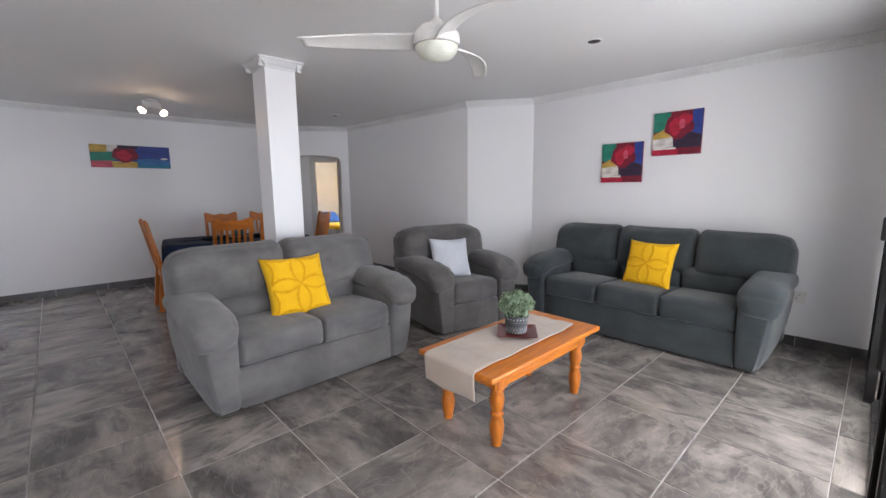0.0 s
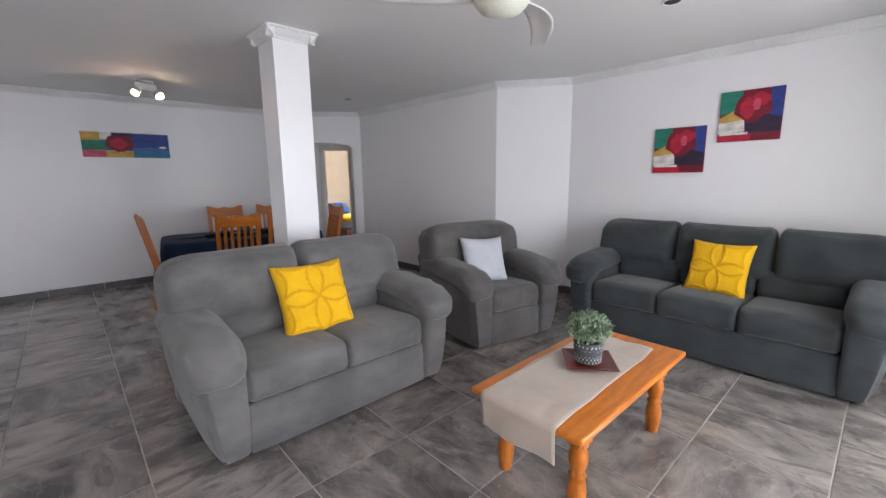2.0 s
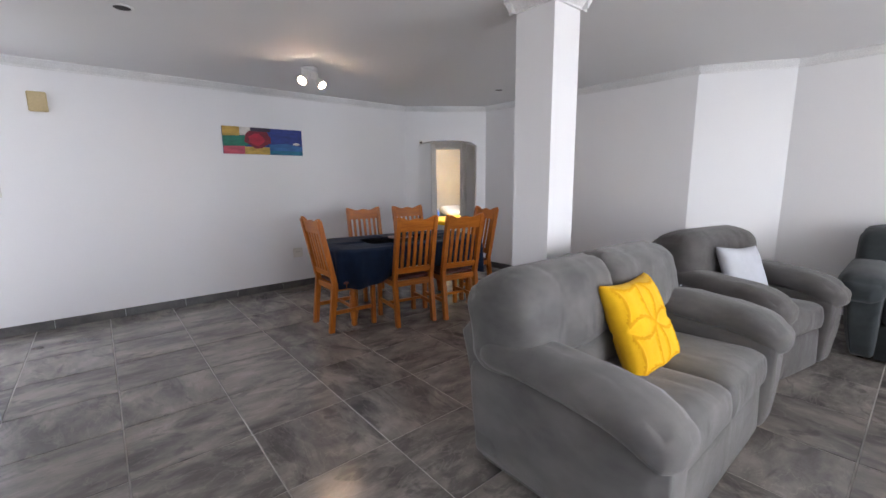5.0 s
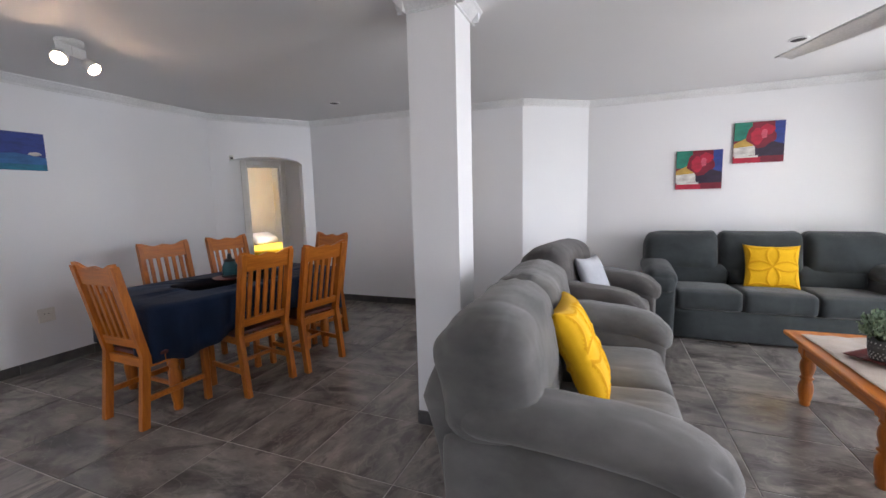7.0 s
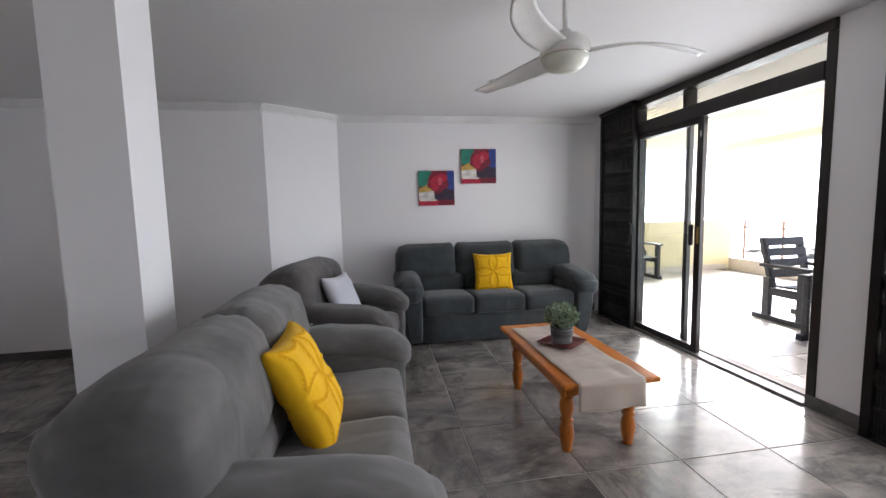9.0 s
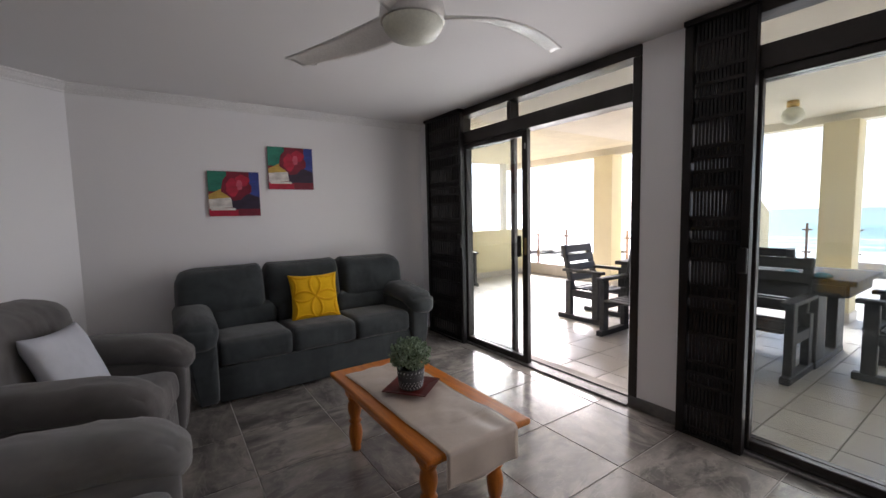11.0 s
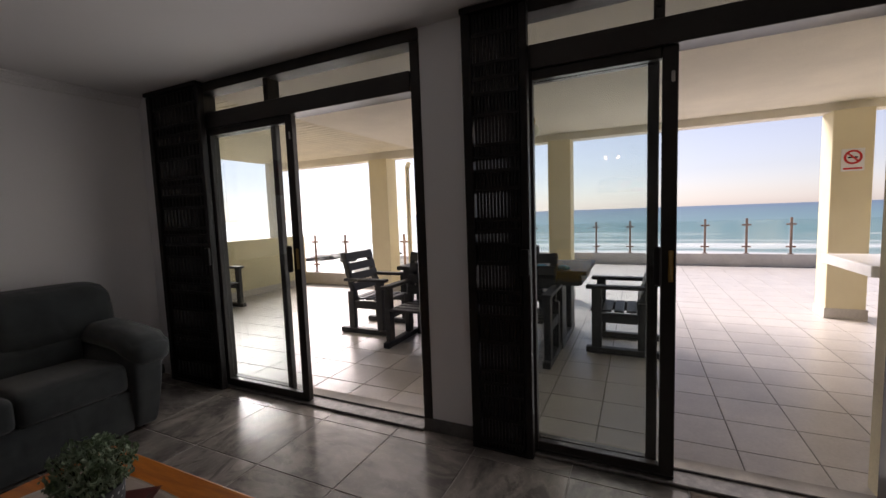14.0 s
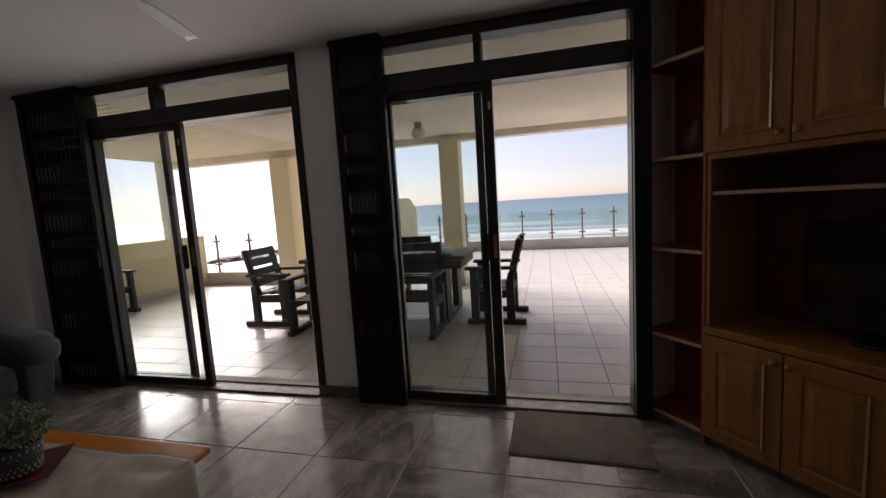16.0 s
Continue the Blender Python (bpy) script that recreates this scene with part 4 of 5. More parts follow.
# ---- dining set ----
def dining_chair(x, y, rz, label):
    """Front faces -y; the back stands at +y."""
    c = thing("dining_chair", x, y, 0, rz, label, "dining chair", "chairs round the table")
    w, d, sh, bh = 0.42, 0.42, 0.45, 1.02

    def slant(z):
        return 0.0 if z < sh else (z - sh) * 0.20
    for sx in (-1, 1):
        bm = bmesh.new()
        zs = [0, 0.25, sh, 0.62, 0.8, bh]
        rings = []
        for z in zs:
            yy = d / 2 - 0.02 + slant(z) + (0.05 * (1 - z / sh) if z < sh else 0)
            rings.append([bm.verts.new((sx * (w / 2 - 0.02) + a * 0.019, yy + b * 0.024, z)) for a, b in ((-1, -1), (1, -1), (1, 1), (-1, 1))])
        for a, b in zip(rings, rings[1:]):
            for k in range(4):
                bm.faces.new((a[k], a[(k + 1) % 4], b[(k + 1) % 4], b[k]))
        bm.faces.new(rings[0][::-1])
        bm.faces.new(rings[-1])
        part("back_post", bm, PINEZ, c)
        boxpart("front_leg", (sx * (w / 2 - 0.02) - 0.02, -d / 2, 0, sx * (w / 2 - 0.02) + 0.02, -d / 2 + 0.04, sh - 0.02), PINEZ, c, 0.004)
        boxpart("side_stretcher", (sx * (w / 2 - 0.02) - 0.011, -d / 2 + 0.04, 0.16, sx * (w / 2 - 0.02) + 0.011, d / 2 - 0.02, 0.195), PINE, c, 0.003)
        boxpart("side_rail", (sx * (w / 2 - 0.02) - 0.012, -d / 2 + 0.04, 0.375, sx * (w / 2 - 0.02) + 0.012, d / 2 - 0.04, 0.43), PINE, c, 0.003)
    boxpart("cross_stretcher", (-w / 2 + 0.03, -0.02, 0.165, w / 2 - 0.03, 0.005, 0.19), PINE, c, 0.003)
    boxpart("front_rail", (-w / 2 + 0.04, -d / 2 + 0.01, 0.375, w / 2 - 0.04, -d / 2 + 0.032, 0.43), PINE, c, 0.003)
    boxpart("back_rail", (-w / 2 + 0.04, d / 2 - 0.035, 0.375, w / 2 - 0.04, d / 2 - 0.01, 0.43), PINE, c, 0.003)
    bm = bmesh.new()
    add_box(bm, -w / 2, -d / 2 - 0.015, 0.43, w / 2, d / 2 - 0.045, 0.455, bevel=0.008)
    part("seat", bm, SEATW, c, "dark red-brown seat")

    def backbar(nm, z0, z1, x0, x1, wave):
        bm = bmesh.new()
        n = 12
        rings = []
        for k in range(n + 1):
            t = k / n
            xx = x0 + (x1 - x0) * t
            u = 2 * t - 1
            top = z1 + (wave * (0.035 * math.cos(u * math.pi * 1.0) * -1 + 0.05 * math.exp(-(u / 0.32) ** 2)) if wave else 0)
            q = d / 2 - 0.02
            rings.append([bm.verts.new((xx, q + slant(z0) - 0.012, z0)), bm.verts.new((xx, q + slant(z0) + 0.010, z0)), bm.verts.new((xx, q + slant(top) + 0.010, top)), bm.verts.new((xx, q + slant(top) - 0.012, top))])
        for a, b in zip(rings, rings[1:]):
            for k in range(4):
                bm.faces.new((a[k], a[(k + 1) % 4], b[(k + 1) % 4], b[k]))
        bm.faces.new(rings[0][::-1])
        bm.faces.new(rings[-1])
        part(nm, bm, PINE, c)
    backbar("top_rail", 0.90, 1.005, -w / 2 + 0.001, w / 2 - 0.001, 1.0)
    backbar("lower_rail", 0.50, 0.555, -w / 2 + 0.035, w / 2 - 0.035, 0)
    for k in range(5):
        xx = -0.125 + 0.0625 * k
        bm = bmesh.new()
        vs = add_box(bm, xx - 0.014, d / 2 - 0.028, 0.55, xx + 0.014, d / 2 - 0.014, 0.905)
        for v in vs:
            v.co.y += slant(v.co.z)
        part("back_slat", bm, PINEZ, c)
    return c


TA = -9.0
tx, ty = 1.72, 5.72
T = pose(tx, ty, 0, 0, 0, TA)
tb = thing("dining_table", tx, ty, 0, TA, "pine dining table with turned legs under a navy cloth", "dining table")
bm = bmesh.new()
add_box(bm, -0.72, -0.375, 0.715, 0.72, 0.375, 0.742, bevel=0.006)
part("tabletop", bm, PINE, tb)
for b in ((-0.66, -0.34, 0.62, 0.66, -0.315, 0.715), (-0.66, 0.315, 0.62, 0.66, 0.34, 0.715), (-0.66, -0.315, 0.62, -0.635, 0.315, 0.715), (0.635, -0.315, 0.62, 0.66, 0.315, 0.715)):
    boxpart("apron", b, PINE, tb, 0.003)
for sx in (-1, 1):
    for sy in (-1, 1):
        turned_leg(0.70, 0.042, tb, sx * 0.66, sy * 0.32)


def tablecloth():
    a, b = 0.83, 0.46
    N = 160
    vs, fs = [], []
    rows = [(0.0, 0), (0.5, 0), (0.9, 0), (1.0, 0), (1.0, 0.02), (1.0, 0.08), (1.0, 0.15), (1.0, 0.215)]
    for s_, drop in rows:
        for k in range(N):
            t = 2 * math.pi * k / N
            c, s2 = math.cos(t), math.sin(t)
            e = 7.0
            r = 1 / ((abs(c) ** e + abs(s2) ** e) ** (1 / e))
            px, py = a * r * c * s_, b * r * s2 * s_
            corner = (abs(c) * abs(s2) * 2) ** 3
            dd = drop * (1 + 0.75 * corner * (1 if drop > 0.1 else 0.6)) * (1 + 0.06 * math.sin(t * 9 + 1))
            fold = (0.012 + 0.028 * corner) * math.sin(t * 27 + 2 * math.sin(t * 3)) * min(1, drop / 0.1)
            nx, ny = c / a, s2 / b
            ln = math.hypot(nx, ny)
            out = 0.006 + fold + 0.03 * drop if drop else 0
            z = 0.744 + (0.0025 * abs(noise.noise(Vector((px * 6, py * 6, 2)))) if not drop else -dd)
            vs.append((px + nx / ln * out, py + ny / ln * out, z))
    for i in range(1, len(rows) - 1):
        for k in range(N):
            p, q = i * N + k, i * N + (k + 1) % N
            fs.append((p, q, q + N, p + N))
    fs.append(tuple(N + k for k in range(N)))
    ob = link("tablecloth", vs, fs, NAVY, None, "", True)
    ob.matrix_basis = pose(tx, ty, 0, 0, 0, TA)
    sm = ob.modifiers.new("thick", 'SOLIDIFY')
    sm.thickness, sm.offset = 0.002, 1
    tagged(ob, "navy blue tablecloth hanging over the dining table", "tablecloth")


tablecloth()


def at_table(u, v, rz, label):
    p = T @ Vector((u, v, 0))
    dining_chair(p.x, p.y, TA + rz, label)


CL = "orange pine dining chair with a slatted back, at the table"
at_table(-0.69, -0.19, 97, "orange pine slatted dining chair at the table's end")
at_table(-0.145, -0.365, 180, CL)
at_table(0.35, -0.41, 180, CL)
at_table(-0.10, 0.56, 0, CL)
at_table(0.50, 0.56, 0, CL)
at_table(0.85, 0.02, -90, "orange pine slatted dining chair beside the wall")

p = T @ Vector((0.02, 0.06, 0))
ln_ = thing("lantern", p.x, p.y, 0.7485, 20, "dark metal lantern with teal glass on the table", "lantern")
v, f_ = lathe([(0.13, 0), (0.14, 0.008), (0.12, 0.006), (0.001, 0.006)], 20)
link("plate", v, f_, REDW, ln_, "dark red plate")
v, f_ = lathe([(0.055, 0.008), (0.062, 0.02), (0.066, 0.05), (0.060, 0.10), (0.04, 0.14), (0.025, 0.155)], 18)
link("glass_body", v, f_, mat("teal glass", (0.02, 0.09, 0.11), 0.15, None, 8, 60, 0.02), ln_, "", True)
v, f_ = lathe([(0.045, 0.14), (0.045, 0.152), (0.02, 0.165), (0.014, 0.20), (0.006, 0.205)], 14)
link("cap", v, f_, BLACK, ln_)
v, f_ = lathe([(0.066, 0.012), (0.068, 0.02), (0.066, 0.028)], 18)
link("band", v, f_, BLACK, ln_)

# ---- small wall fittings ----
def plate(name, m, w, h, label, cat, holes):
    o = new(name)
    o.matrix_basis = m
    tagged(o, label, cat)
    boxpart("cover", (-w / 2, -0.010, -h / 2, w / 2, 0, h / 2), PLAST, o, 0.004)
    for x, z, r in holes:
        v, f_ = lathe([(r, 0.0102), (r, 0.0115), (r * .6, 0.0115)], 10, pose(x, 0, z, 90))
        link("hole", v, f_, BLKPL, o)
    return o


plate("power_socket", pose(EX - 0.001, 0.40, 0.43, 0, 0, -90), 0.13, 0.10, "ivory plastic power socket low on the wall", "socket", [(-0.015, 0.012, 0.004), (0.015, 0.012, 0.004), (0, -0.016, 0.005)])
plate("power_socket", pose(1.19, NY - 0.001, 0.45, 0, 0, 0), 0.12, 0.12, "ivory plastic power socket low on the dining wall", "socket", [(-0.015, 0.012, 0.004), (0.015, 0.012, 0.004)])
plate("light_switch", pose(-1.4, NY - 0.001, 1.3, 0, 0, 0), 0.07, 0.11, "small ivory light switch by the garden door", "switch", [])
al = new("alarm_box")
al.matrix_basis = pose(-1.04, NY - 0.001, 2.08)
tagged(al, "yellowed plastic alarm chime high on the wall", "alarm box")
YEL = mat("yellowed plastic", (0.62, 0.50, 0.28), 0.5, None, 4, 80, 0.03)
boxpart("case", (-0.065, -0.045, -0.085, 0.065, 0, 0.085), YEL, al, 0.008)
for k in range(4):
    boxpart("grille_bar", (-0.05, -0.049, -0.06 + 0.022 * k, 0.05, -0.045, -0.05 + 0.022 * k), YEL, al, 0.001)
sn = new("motion_sensor")
sp_ = arch_a + arch_d * 0.99
sn.matrix_basis = pose(sp_.x - 0.0, sp_.y, 1.93, 0, 0, math.degrees(math.atan2(arch_d.y, arch_d.x)) + 180)
tagged(sn, "small white sensor on the wall beside the arch", "sensor")
boxpart("case", (-0.025, -0.03, -0.03, 0.025, 0.0, 0.03), PLAST, sn, 0.006)
boxpart("lens", (-0.015, -0.034, -0.02, 0.015, -0.03, 0.005), BLKPL, sn, 0.002)

# ---- fitted wall unit on the slant ----
U0 = Vector((-0.47, -0.14, 0))
UD = Vector((-0.63, 0.776, 0)).normalized()
unit_m = Matrix.Translation(U0) @ Matrix.Rotation(math.atan2(UD.y, UD.x), 4, 'Z')
# local x runs along the front, local +y lies behind it, z up


def unit(name, label, cat):
    o = new(name)
    o.matrix_basis = unit_m
    return tagged(o, label, cat)


osh = unit("corner_shelf", "tall open corner shelf in red-brown board with pale edges", "shelf unit")
SW = 0.37
boxpart("back_panel", (0.0, -0.30, 0.0, SW, -0.285, H - .01), CABRED, osh, 0.002)
boxpart("side_panel", (SW - 0.018, -0.285, 0.0, SW, 0, H - .01), CABRED, osh, 0.002)
boxpart("plinth", (0.0, -0.285, 0.0, SW - .018, -0.02, 0.055), SKIRT, osh, 0.002)
for z in (0.055, 0.525, 1.025, 1.522, 2.030):
    sf = boxpart("shelf", (0.0, -0.285, z, SW - 0.018, -0.012, z + 0.018), CABRED, osh, 0.002)
    boxpart("shelf_edge", (0.0, -0.012, z - 0.001, SW - 0.018, 0.0, z + 0.019), CABEDGE, sf, 0.002, "pale edging strip")


def panel_door(b, hinge_right, parent, knob_z):
    x0, z0, x1, z1 = b
    d = boxpart("door", (x0 + .002, 0.0, z0 + .002, x1 - .002, 0.020, z1 - .002), CABOAK, parent, 0.004)
    fw = 0.065
    bm = bmesh.new()
    # raised field with a sloped edge
    def ring(i, y):
        return [bm.verts.new((x, y, z)) for x, z in ((x0 + i, z0 + i), (x1 - i, z0 + i), (x1 - i, z1 - i), (x0 + i, z1 - i))]
    rs = [ring(fw, 0.0205), ring(fw + 0.004, 0.0285), ring(fw + 0.016, 0.0225), ring(fw + 0.05, 0.029)]
    for a, c in zip(rs, rs[1:]):
        for k in range(4):
            bm.faces.new((a[k], a[(k + 1) % 4], c[(k + 1) % 4], c[k]))
    bm.faces.new(rs[-1])
    part("raised_panel", bm, CABOAK, d)
    kx = x0 + 0.03 if hinge_right else x1 - 0.03
    v, f_ = lathe([(0.006, 0), (0.006, 0.012), (0.014, 0.018), (0.016, 0.026), (0.010, 0.032), (0.001, 0.033)], 14, pose(kx, 0.02, knob_z, -90))
    link("knob", v, f_, CABOAK, d, "round wooden knob", True)
    return d


cab = unit("wall_unit", "honey oak wall unit with panelled doors and a dark television bay", "cabinet")
X0, X1 = SW + 0.004, SW + 1.069
boxpart("plinth", (X0, -0.40, 0, X1, -0.03, 0.06), SKIRT, cab, 0.002)
boxpart("base_body", (X0, -0.42, 0.06, X1, -0.002, 0.62), CABRED, cab, 0.002)
boxpart("counter", (X0, -0.42, 0.62, X1, 0.016, 0.66), CABOAK, cab, 0.004)
# bay back coloured darker than the other boards, painting in the recess's shade
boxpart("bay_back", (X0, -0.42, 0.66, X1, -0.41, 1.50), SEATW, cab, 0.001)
boxpart("bay_side", (X0, -0.41, 0.66, X0 + 0.02, 0, 1.50), CABOAK, cab, 0.002)
boxpart("bay_side", (X1 - 0.02, -0.41, 0.66, X1, 0, 1.50), CABOAK, cab, 0.002)
boxpart("bay_shelf", (X0 + 0.02, -0.41, 1.325, X1 - 0.02, -0.01, 1.343), CABEDGE, cab, 0.002)
boxpart("upper_body", (X0, -0.42, 1.53, X1, -0.002, H - 0.01), CABRED, cab, 0.002)
boxpart("upper_rail", (X0, -0.42, 1.50, X1, 0.0, 1.529), CABOAK, cab, 0.002)
for k in range(3):
    a, b = X0 + 0.355 * k, X0 + 0.355 * (k + 1)
    b = min(b, X1)
    panel_door((a, 0.06, b, 0.615), k % 2 == 1, cab, 0.57)
    panel_door((a, 1.53, b, H - 0.02), k % 2 == 1, cab, 1.58)
vs_ = unit("vase", "round dark glazed vase on the corner shelf", "vase")
vs_.matrix_basis = unit_m @ pose(0.22, 0.15, 1.541)
v, f_ = lathe([(0.03, 0), (0.055, 0.02), (0.070, 0.07), (0.060, 0.12), (0.030, 0.150), (0.022, 0.175), (0.026, 0.185), (0.020, 0.184)], 22)
link("body", v, f_, mat("dark glaze", (0.16, 0.10, 0.09), 0.22, (0.09, 0.055, 0.05), 12, 60, 0.05), vs_, "", True)
for sx in (-1, 1):
    v, f_ = lathe([(0.010, 0), (0.012, 0.008), (0.006, 0.014)], 10, pose(sx * 0.058, 0, 0.115, 0, 90 * sx, 0))
    link("lug", v, f_, BLKPL, vs_)
tv = unit("television", "black flat television in the bay, switched off", "television")
boxpart("casing", (X0 + 0.30, -0.30, 0.71, X0 + 0.98, -0.25, 1.18), BLKPL, tv, 0.008)
boxpart("screen", (X0 + 0.32, -0.25, 0.735, X0 + 0.96, -0.247, 1.16), mat("dark screen", (0.008, 0.008, 0.009), 0.12, None, 3, 60, 0), tv, 0.001)
boxpart("stand", (X0 + 0.50, -0.34, 0.661, X0 + 0.78, -0.18, 0.675), BLKPL, tv, 0.004)
boxpart("neck", (X0 + 0.60, -0.285, 0.675, X0 + 0.68, -0.262, 0.71), BLKPL, tv, 0.003)

# the unit was laid out with its back to -y: turn it over to stand behind its front line
for o in [q for t_ in (osh, cab, tv) for q in t_.children_recursive]:
    o.data.transform(Matrix.Diagonal((1, -1, 1, 1)))
    o.data.flip_normals()

# door mat
dm = thing("door_mat", -0.06, 0.17, 0.0, -1.5, "brown ribbed door mat inside the open sliding door", "door mat")
boxpart("backing", (-0.37, -0.235, 0.001, 0.37, 0.235, 0.008), MATM, dm, 0.002)
bm = bmesh.new()
for k in range(36):
    x = -0.355 + 0.71 * k / 35
    add_box(bm, x - 0.006, -0.225, 0.008, x + 0.006, 0.225, 0.013)
tagged(part("ribbing", bm, MATM, dm), kind="stuff")

# ---- bedroom beyond the arch ----
PD = 0.75        # the passage wall stands this far behind the arch
for u0_, u1_, z0_ in ((-0.6, 0.27, -0.02), (0.73, 1.7, -0.02), (0.27, 0.73, 1.90)):
    q0, q1 = arch_a + arch_d * u0_ + arch_n * PD, arch_a + arch_d * u1_ + arch_n * PD
    q2, q3 = q1 + arch_n * 0.1, q0 + arch_n * 0.1
    wall_prism("wall_passage", [(v.x, v.y) for v in (q0, q1, q2, q3)], z0_, H, WHITE, "white passage wall with a doorway to the bedroom")
df = new("door_frame")
df.matrix_basis = Matrix.Translation(arch_a + arch_n * PD) @ Matrix.Rotation(math.atan2(arch_d.y, arch_d.x), 4, 'Z')
structure(df, "white painted timber frame round the bedroom doorway", "door frame")
for b in ((0.195, 0.0, 0.27, 1.975), (0.73, 0.0, 0.805, 1.975), (0.27, 1.90, 0.73, 1.975)):
    boxpart("architrave", (b[0], 0.0, b[1], b[2], 0.022, b[3]), FANW, df, 0.006)
for b in ((0.272, 0.0, 0.292, 1.90), (0.708, 0.0, 0.728, 1.90), (0.292, 1.88, 0.708, 1.90)):
    boxpart("door_stop", (b[0], -0.10, b[1], b[2], -0.004, b[3]), FANW, df, 0.003)

BW = mat("warm white wall", (0.80, 0.77, 0.70), 0.6, None, 1, 90, 0.05)
wall_prism("wall_bedroom_far", [(2.6, 9.7), (6.6, 9.7), (6.6, 9.9), (2.6, 9.9)], -0.02, H + .1, BW, "cream bedroom wall")
wall_prism("wall_bedroom_west", [(2.6, 7.65), (2.75, 7.65), (2.75, 9.7), (2.6, 9.7)], -0.02, H + .1, WHITE, "white passage wall")
wall_prism("wall_bedroom_east", [(6.4, 5.6), (6.6, 5.6), (6.6, 7.4), (6.4, 7.4)], -0.02, H + .1, BW, "cream bedroom wall beside the window")
wall_prism("wall_bedroom_sill", [(6.4, 7.4), (6.6, 7.4), (6.6, 8.1), (6.4, 8.1)], -0.02, 0.9, BW, "cream wall below the bedroom window")
wall_prism("wall_bedroom_head", [(6.4, 7.4), (6.6, 7.4), (6.6, 8.1), (6.4, 8.1)], 2.1, H + .1, BW, "cream wall above the bedroom window")
wall_prism("wall_bedroom_east_end", [(6.4, 8.1), (6.6, 8.1), (6.6, 9.7), (6.4, 9.7)], -0.02, H + .1, BW, "cream bedroom end wall")
wall_prism("wall_bedroom_south", [(4.13, 5.6), (6.4, 5.6), (6.4, 5.75), (4.13, 5.75)], -0.02, H + .1, BW, "cream bedroom side wall")
bm = bmesh.new()
add_box(bm, 2.6, 5.6, H + .001, 6.6, 9.9, H + 0.14)
structure(part("ceiling_bedroom", bm, CEIL, None), "plain white bedroom ceiling", "ceiling")

# ---- terrace ----
bm = bmesh.new()
add_box(bm, -6.0, -4.2, H + 0.02, 3.95, SY - .25, H + 0.25)
structure(part("soffit", bm, SOFFIT, None), "smooth cream soffit over the terrace", "ceiling")
bm = bmesh.new()
add_box(bm, 3.95, -4.2, H + 0.10, 7.4, SY - .25, H + 0.25)
for k in range(32):
    y = -0.45 - k * 0.115
    add_box(bm, 3.96, y - 0.048, H + 0.03, 7.3, y + 0.048, H + 0.055)
structure(part("ceiling_slats", bm, SLATC, None), "cream slatted ceiling boards over the terrace end", "ceiling")
bm = bmesh.new()
add_box(bm, -6.0, -4.42, 2.36, 7.4, -4.2, H + 0.25)
structure(part("roof_beam", bm, SOFFIT, None), "cream edge beam of the terrace roof", "beam")
for k, (x, w) in enumerate(((4.52, 0.38), (1.41, 0.32), (-1.81, 0.36))):
    bm = bmesh.new()
    add_box(bm, x, -4.42, -0.02, x + w, -4.1, 2.36, bevel=0.01)
    pl = structure(part("pillar", bm, CREAM, None), "square cream plastered terrace pillar", "pillar")
    bm = bmesh.new()
    add_box(bm, x - 0.012, -4.432, -0.02, x + w + 0.012, -4.088, 0.10)
    part("pillar_skirting", bm, TTILE, pl)
# parapets
wall_prism("parapet_east", [(7.0, -0.4), (7.3, -0.4), (7.3, -4.6), (7.0, -4.6)], -0.02, 1.0, CREAM, "cream plastered parapet at the terrace end", "parapet")
wall_prism("parapet_skirting", [(6.985, -0.4), (7.0, -0.4), (7.0, -4.5), (6.985, -4.5)], -0.02, 0.09, TTILE, "tile skirting along the parapet", "baseboard")
wall_prism("outer_wall_east", [(4.66, SY - .25), (7.3, SY - .25), (7.3, SY - .35), (4.66, SY - .35)], -0.3, 2.7, CREAM, "cream outer wall of the house")
wall_prism("kerb_near", [(3.85, -4.75), (7.3, -4.75), (7.3, -4.55), (3.85, -4.55)], -0.02, 0.22, TTILE, "low tiled kerb wall along the terrace edge", "kerb")
wall_prism("kerb_far", [(-6.0, -9.0), (3.75, -9.0), (3.75, -8.82), (-6.0, -8.82)], -0.3, 0.24, TTILE, "low tiled kerb wall along the terrace edge", "kerb")
wall_prism("terrace_wall_west", [(-3.4, SY - .25), (-3.4, -4.4), (-3.2, -4.4), (-3.2, SY - .25)], -0.02, H + .1, CREAM, "cream outer wall at the terrace end", "wall")
wall_prism("outer_wall_south", [(-3.4, SY - .35), (-0.47, SY - .35), (-0.47, SY - .252), (-3.4, SY - .252)], -0.02, H + .1, CREAM, "cream outer wall beside the sliding door", "wall")
bm = bmesh.new()
prof = [(-4.55, -0.02), (-8.9, -0.02), (-8.9, 1.25), (-8.35, 1.55), (-4.55, 1.55)]
a = [bm.verts.new((3.70, y, z)) for y, z in prof]
b = [bm.verts.new((3.90, y, z)) for y, z in prof]
bm.faces.new(a)
bm.faces.new(b[::-1])
for k in range(5):
    bm.faces.new((a[k], a[(k + 1) % 5], b[(k + 1) % 5], b[k]))
structure(part("terrace_side_wall", bm, CREAM, None), "cream side wall with a sloped end", "wall")
# gutter downpipe
v, f_ = lathe([(0.04, 0.0), (0.04, 2.2)], 14, pose(4.32, -4.47, 0.0))
dp = link("downpipe", v, f_, CREAM, None, "", True)
tagged(dp, "cream downpipe beside the terrace pillar", "downpipe")
v, f_ = lathe([(0.045, 0.0), (0.045, 0.12)], 14, pose(4.32, -4.47, 2.2, 35))
link("elbow", v, f_, CREAM, dp)
bm = bmesh.new()
add_box(bm, 7.04, -3.95, 1.0, 7.16, -3.83, H + .1, bevel=0.006)
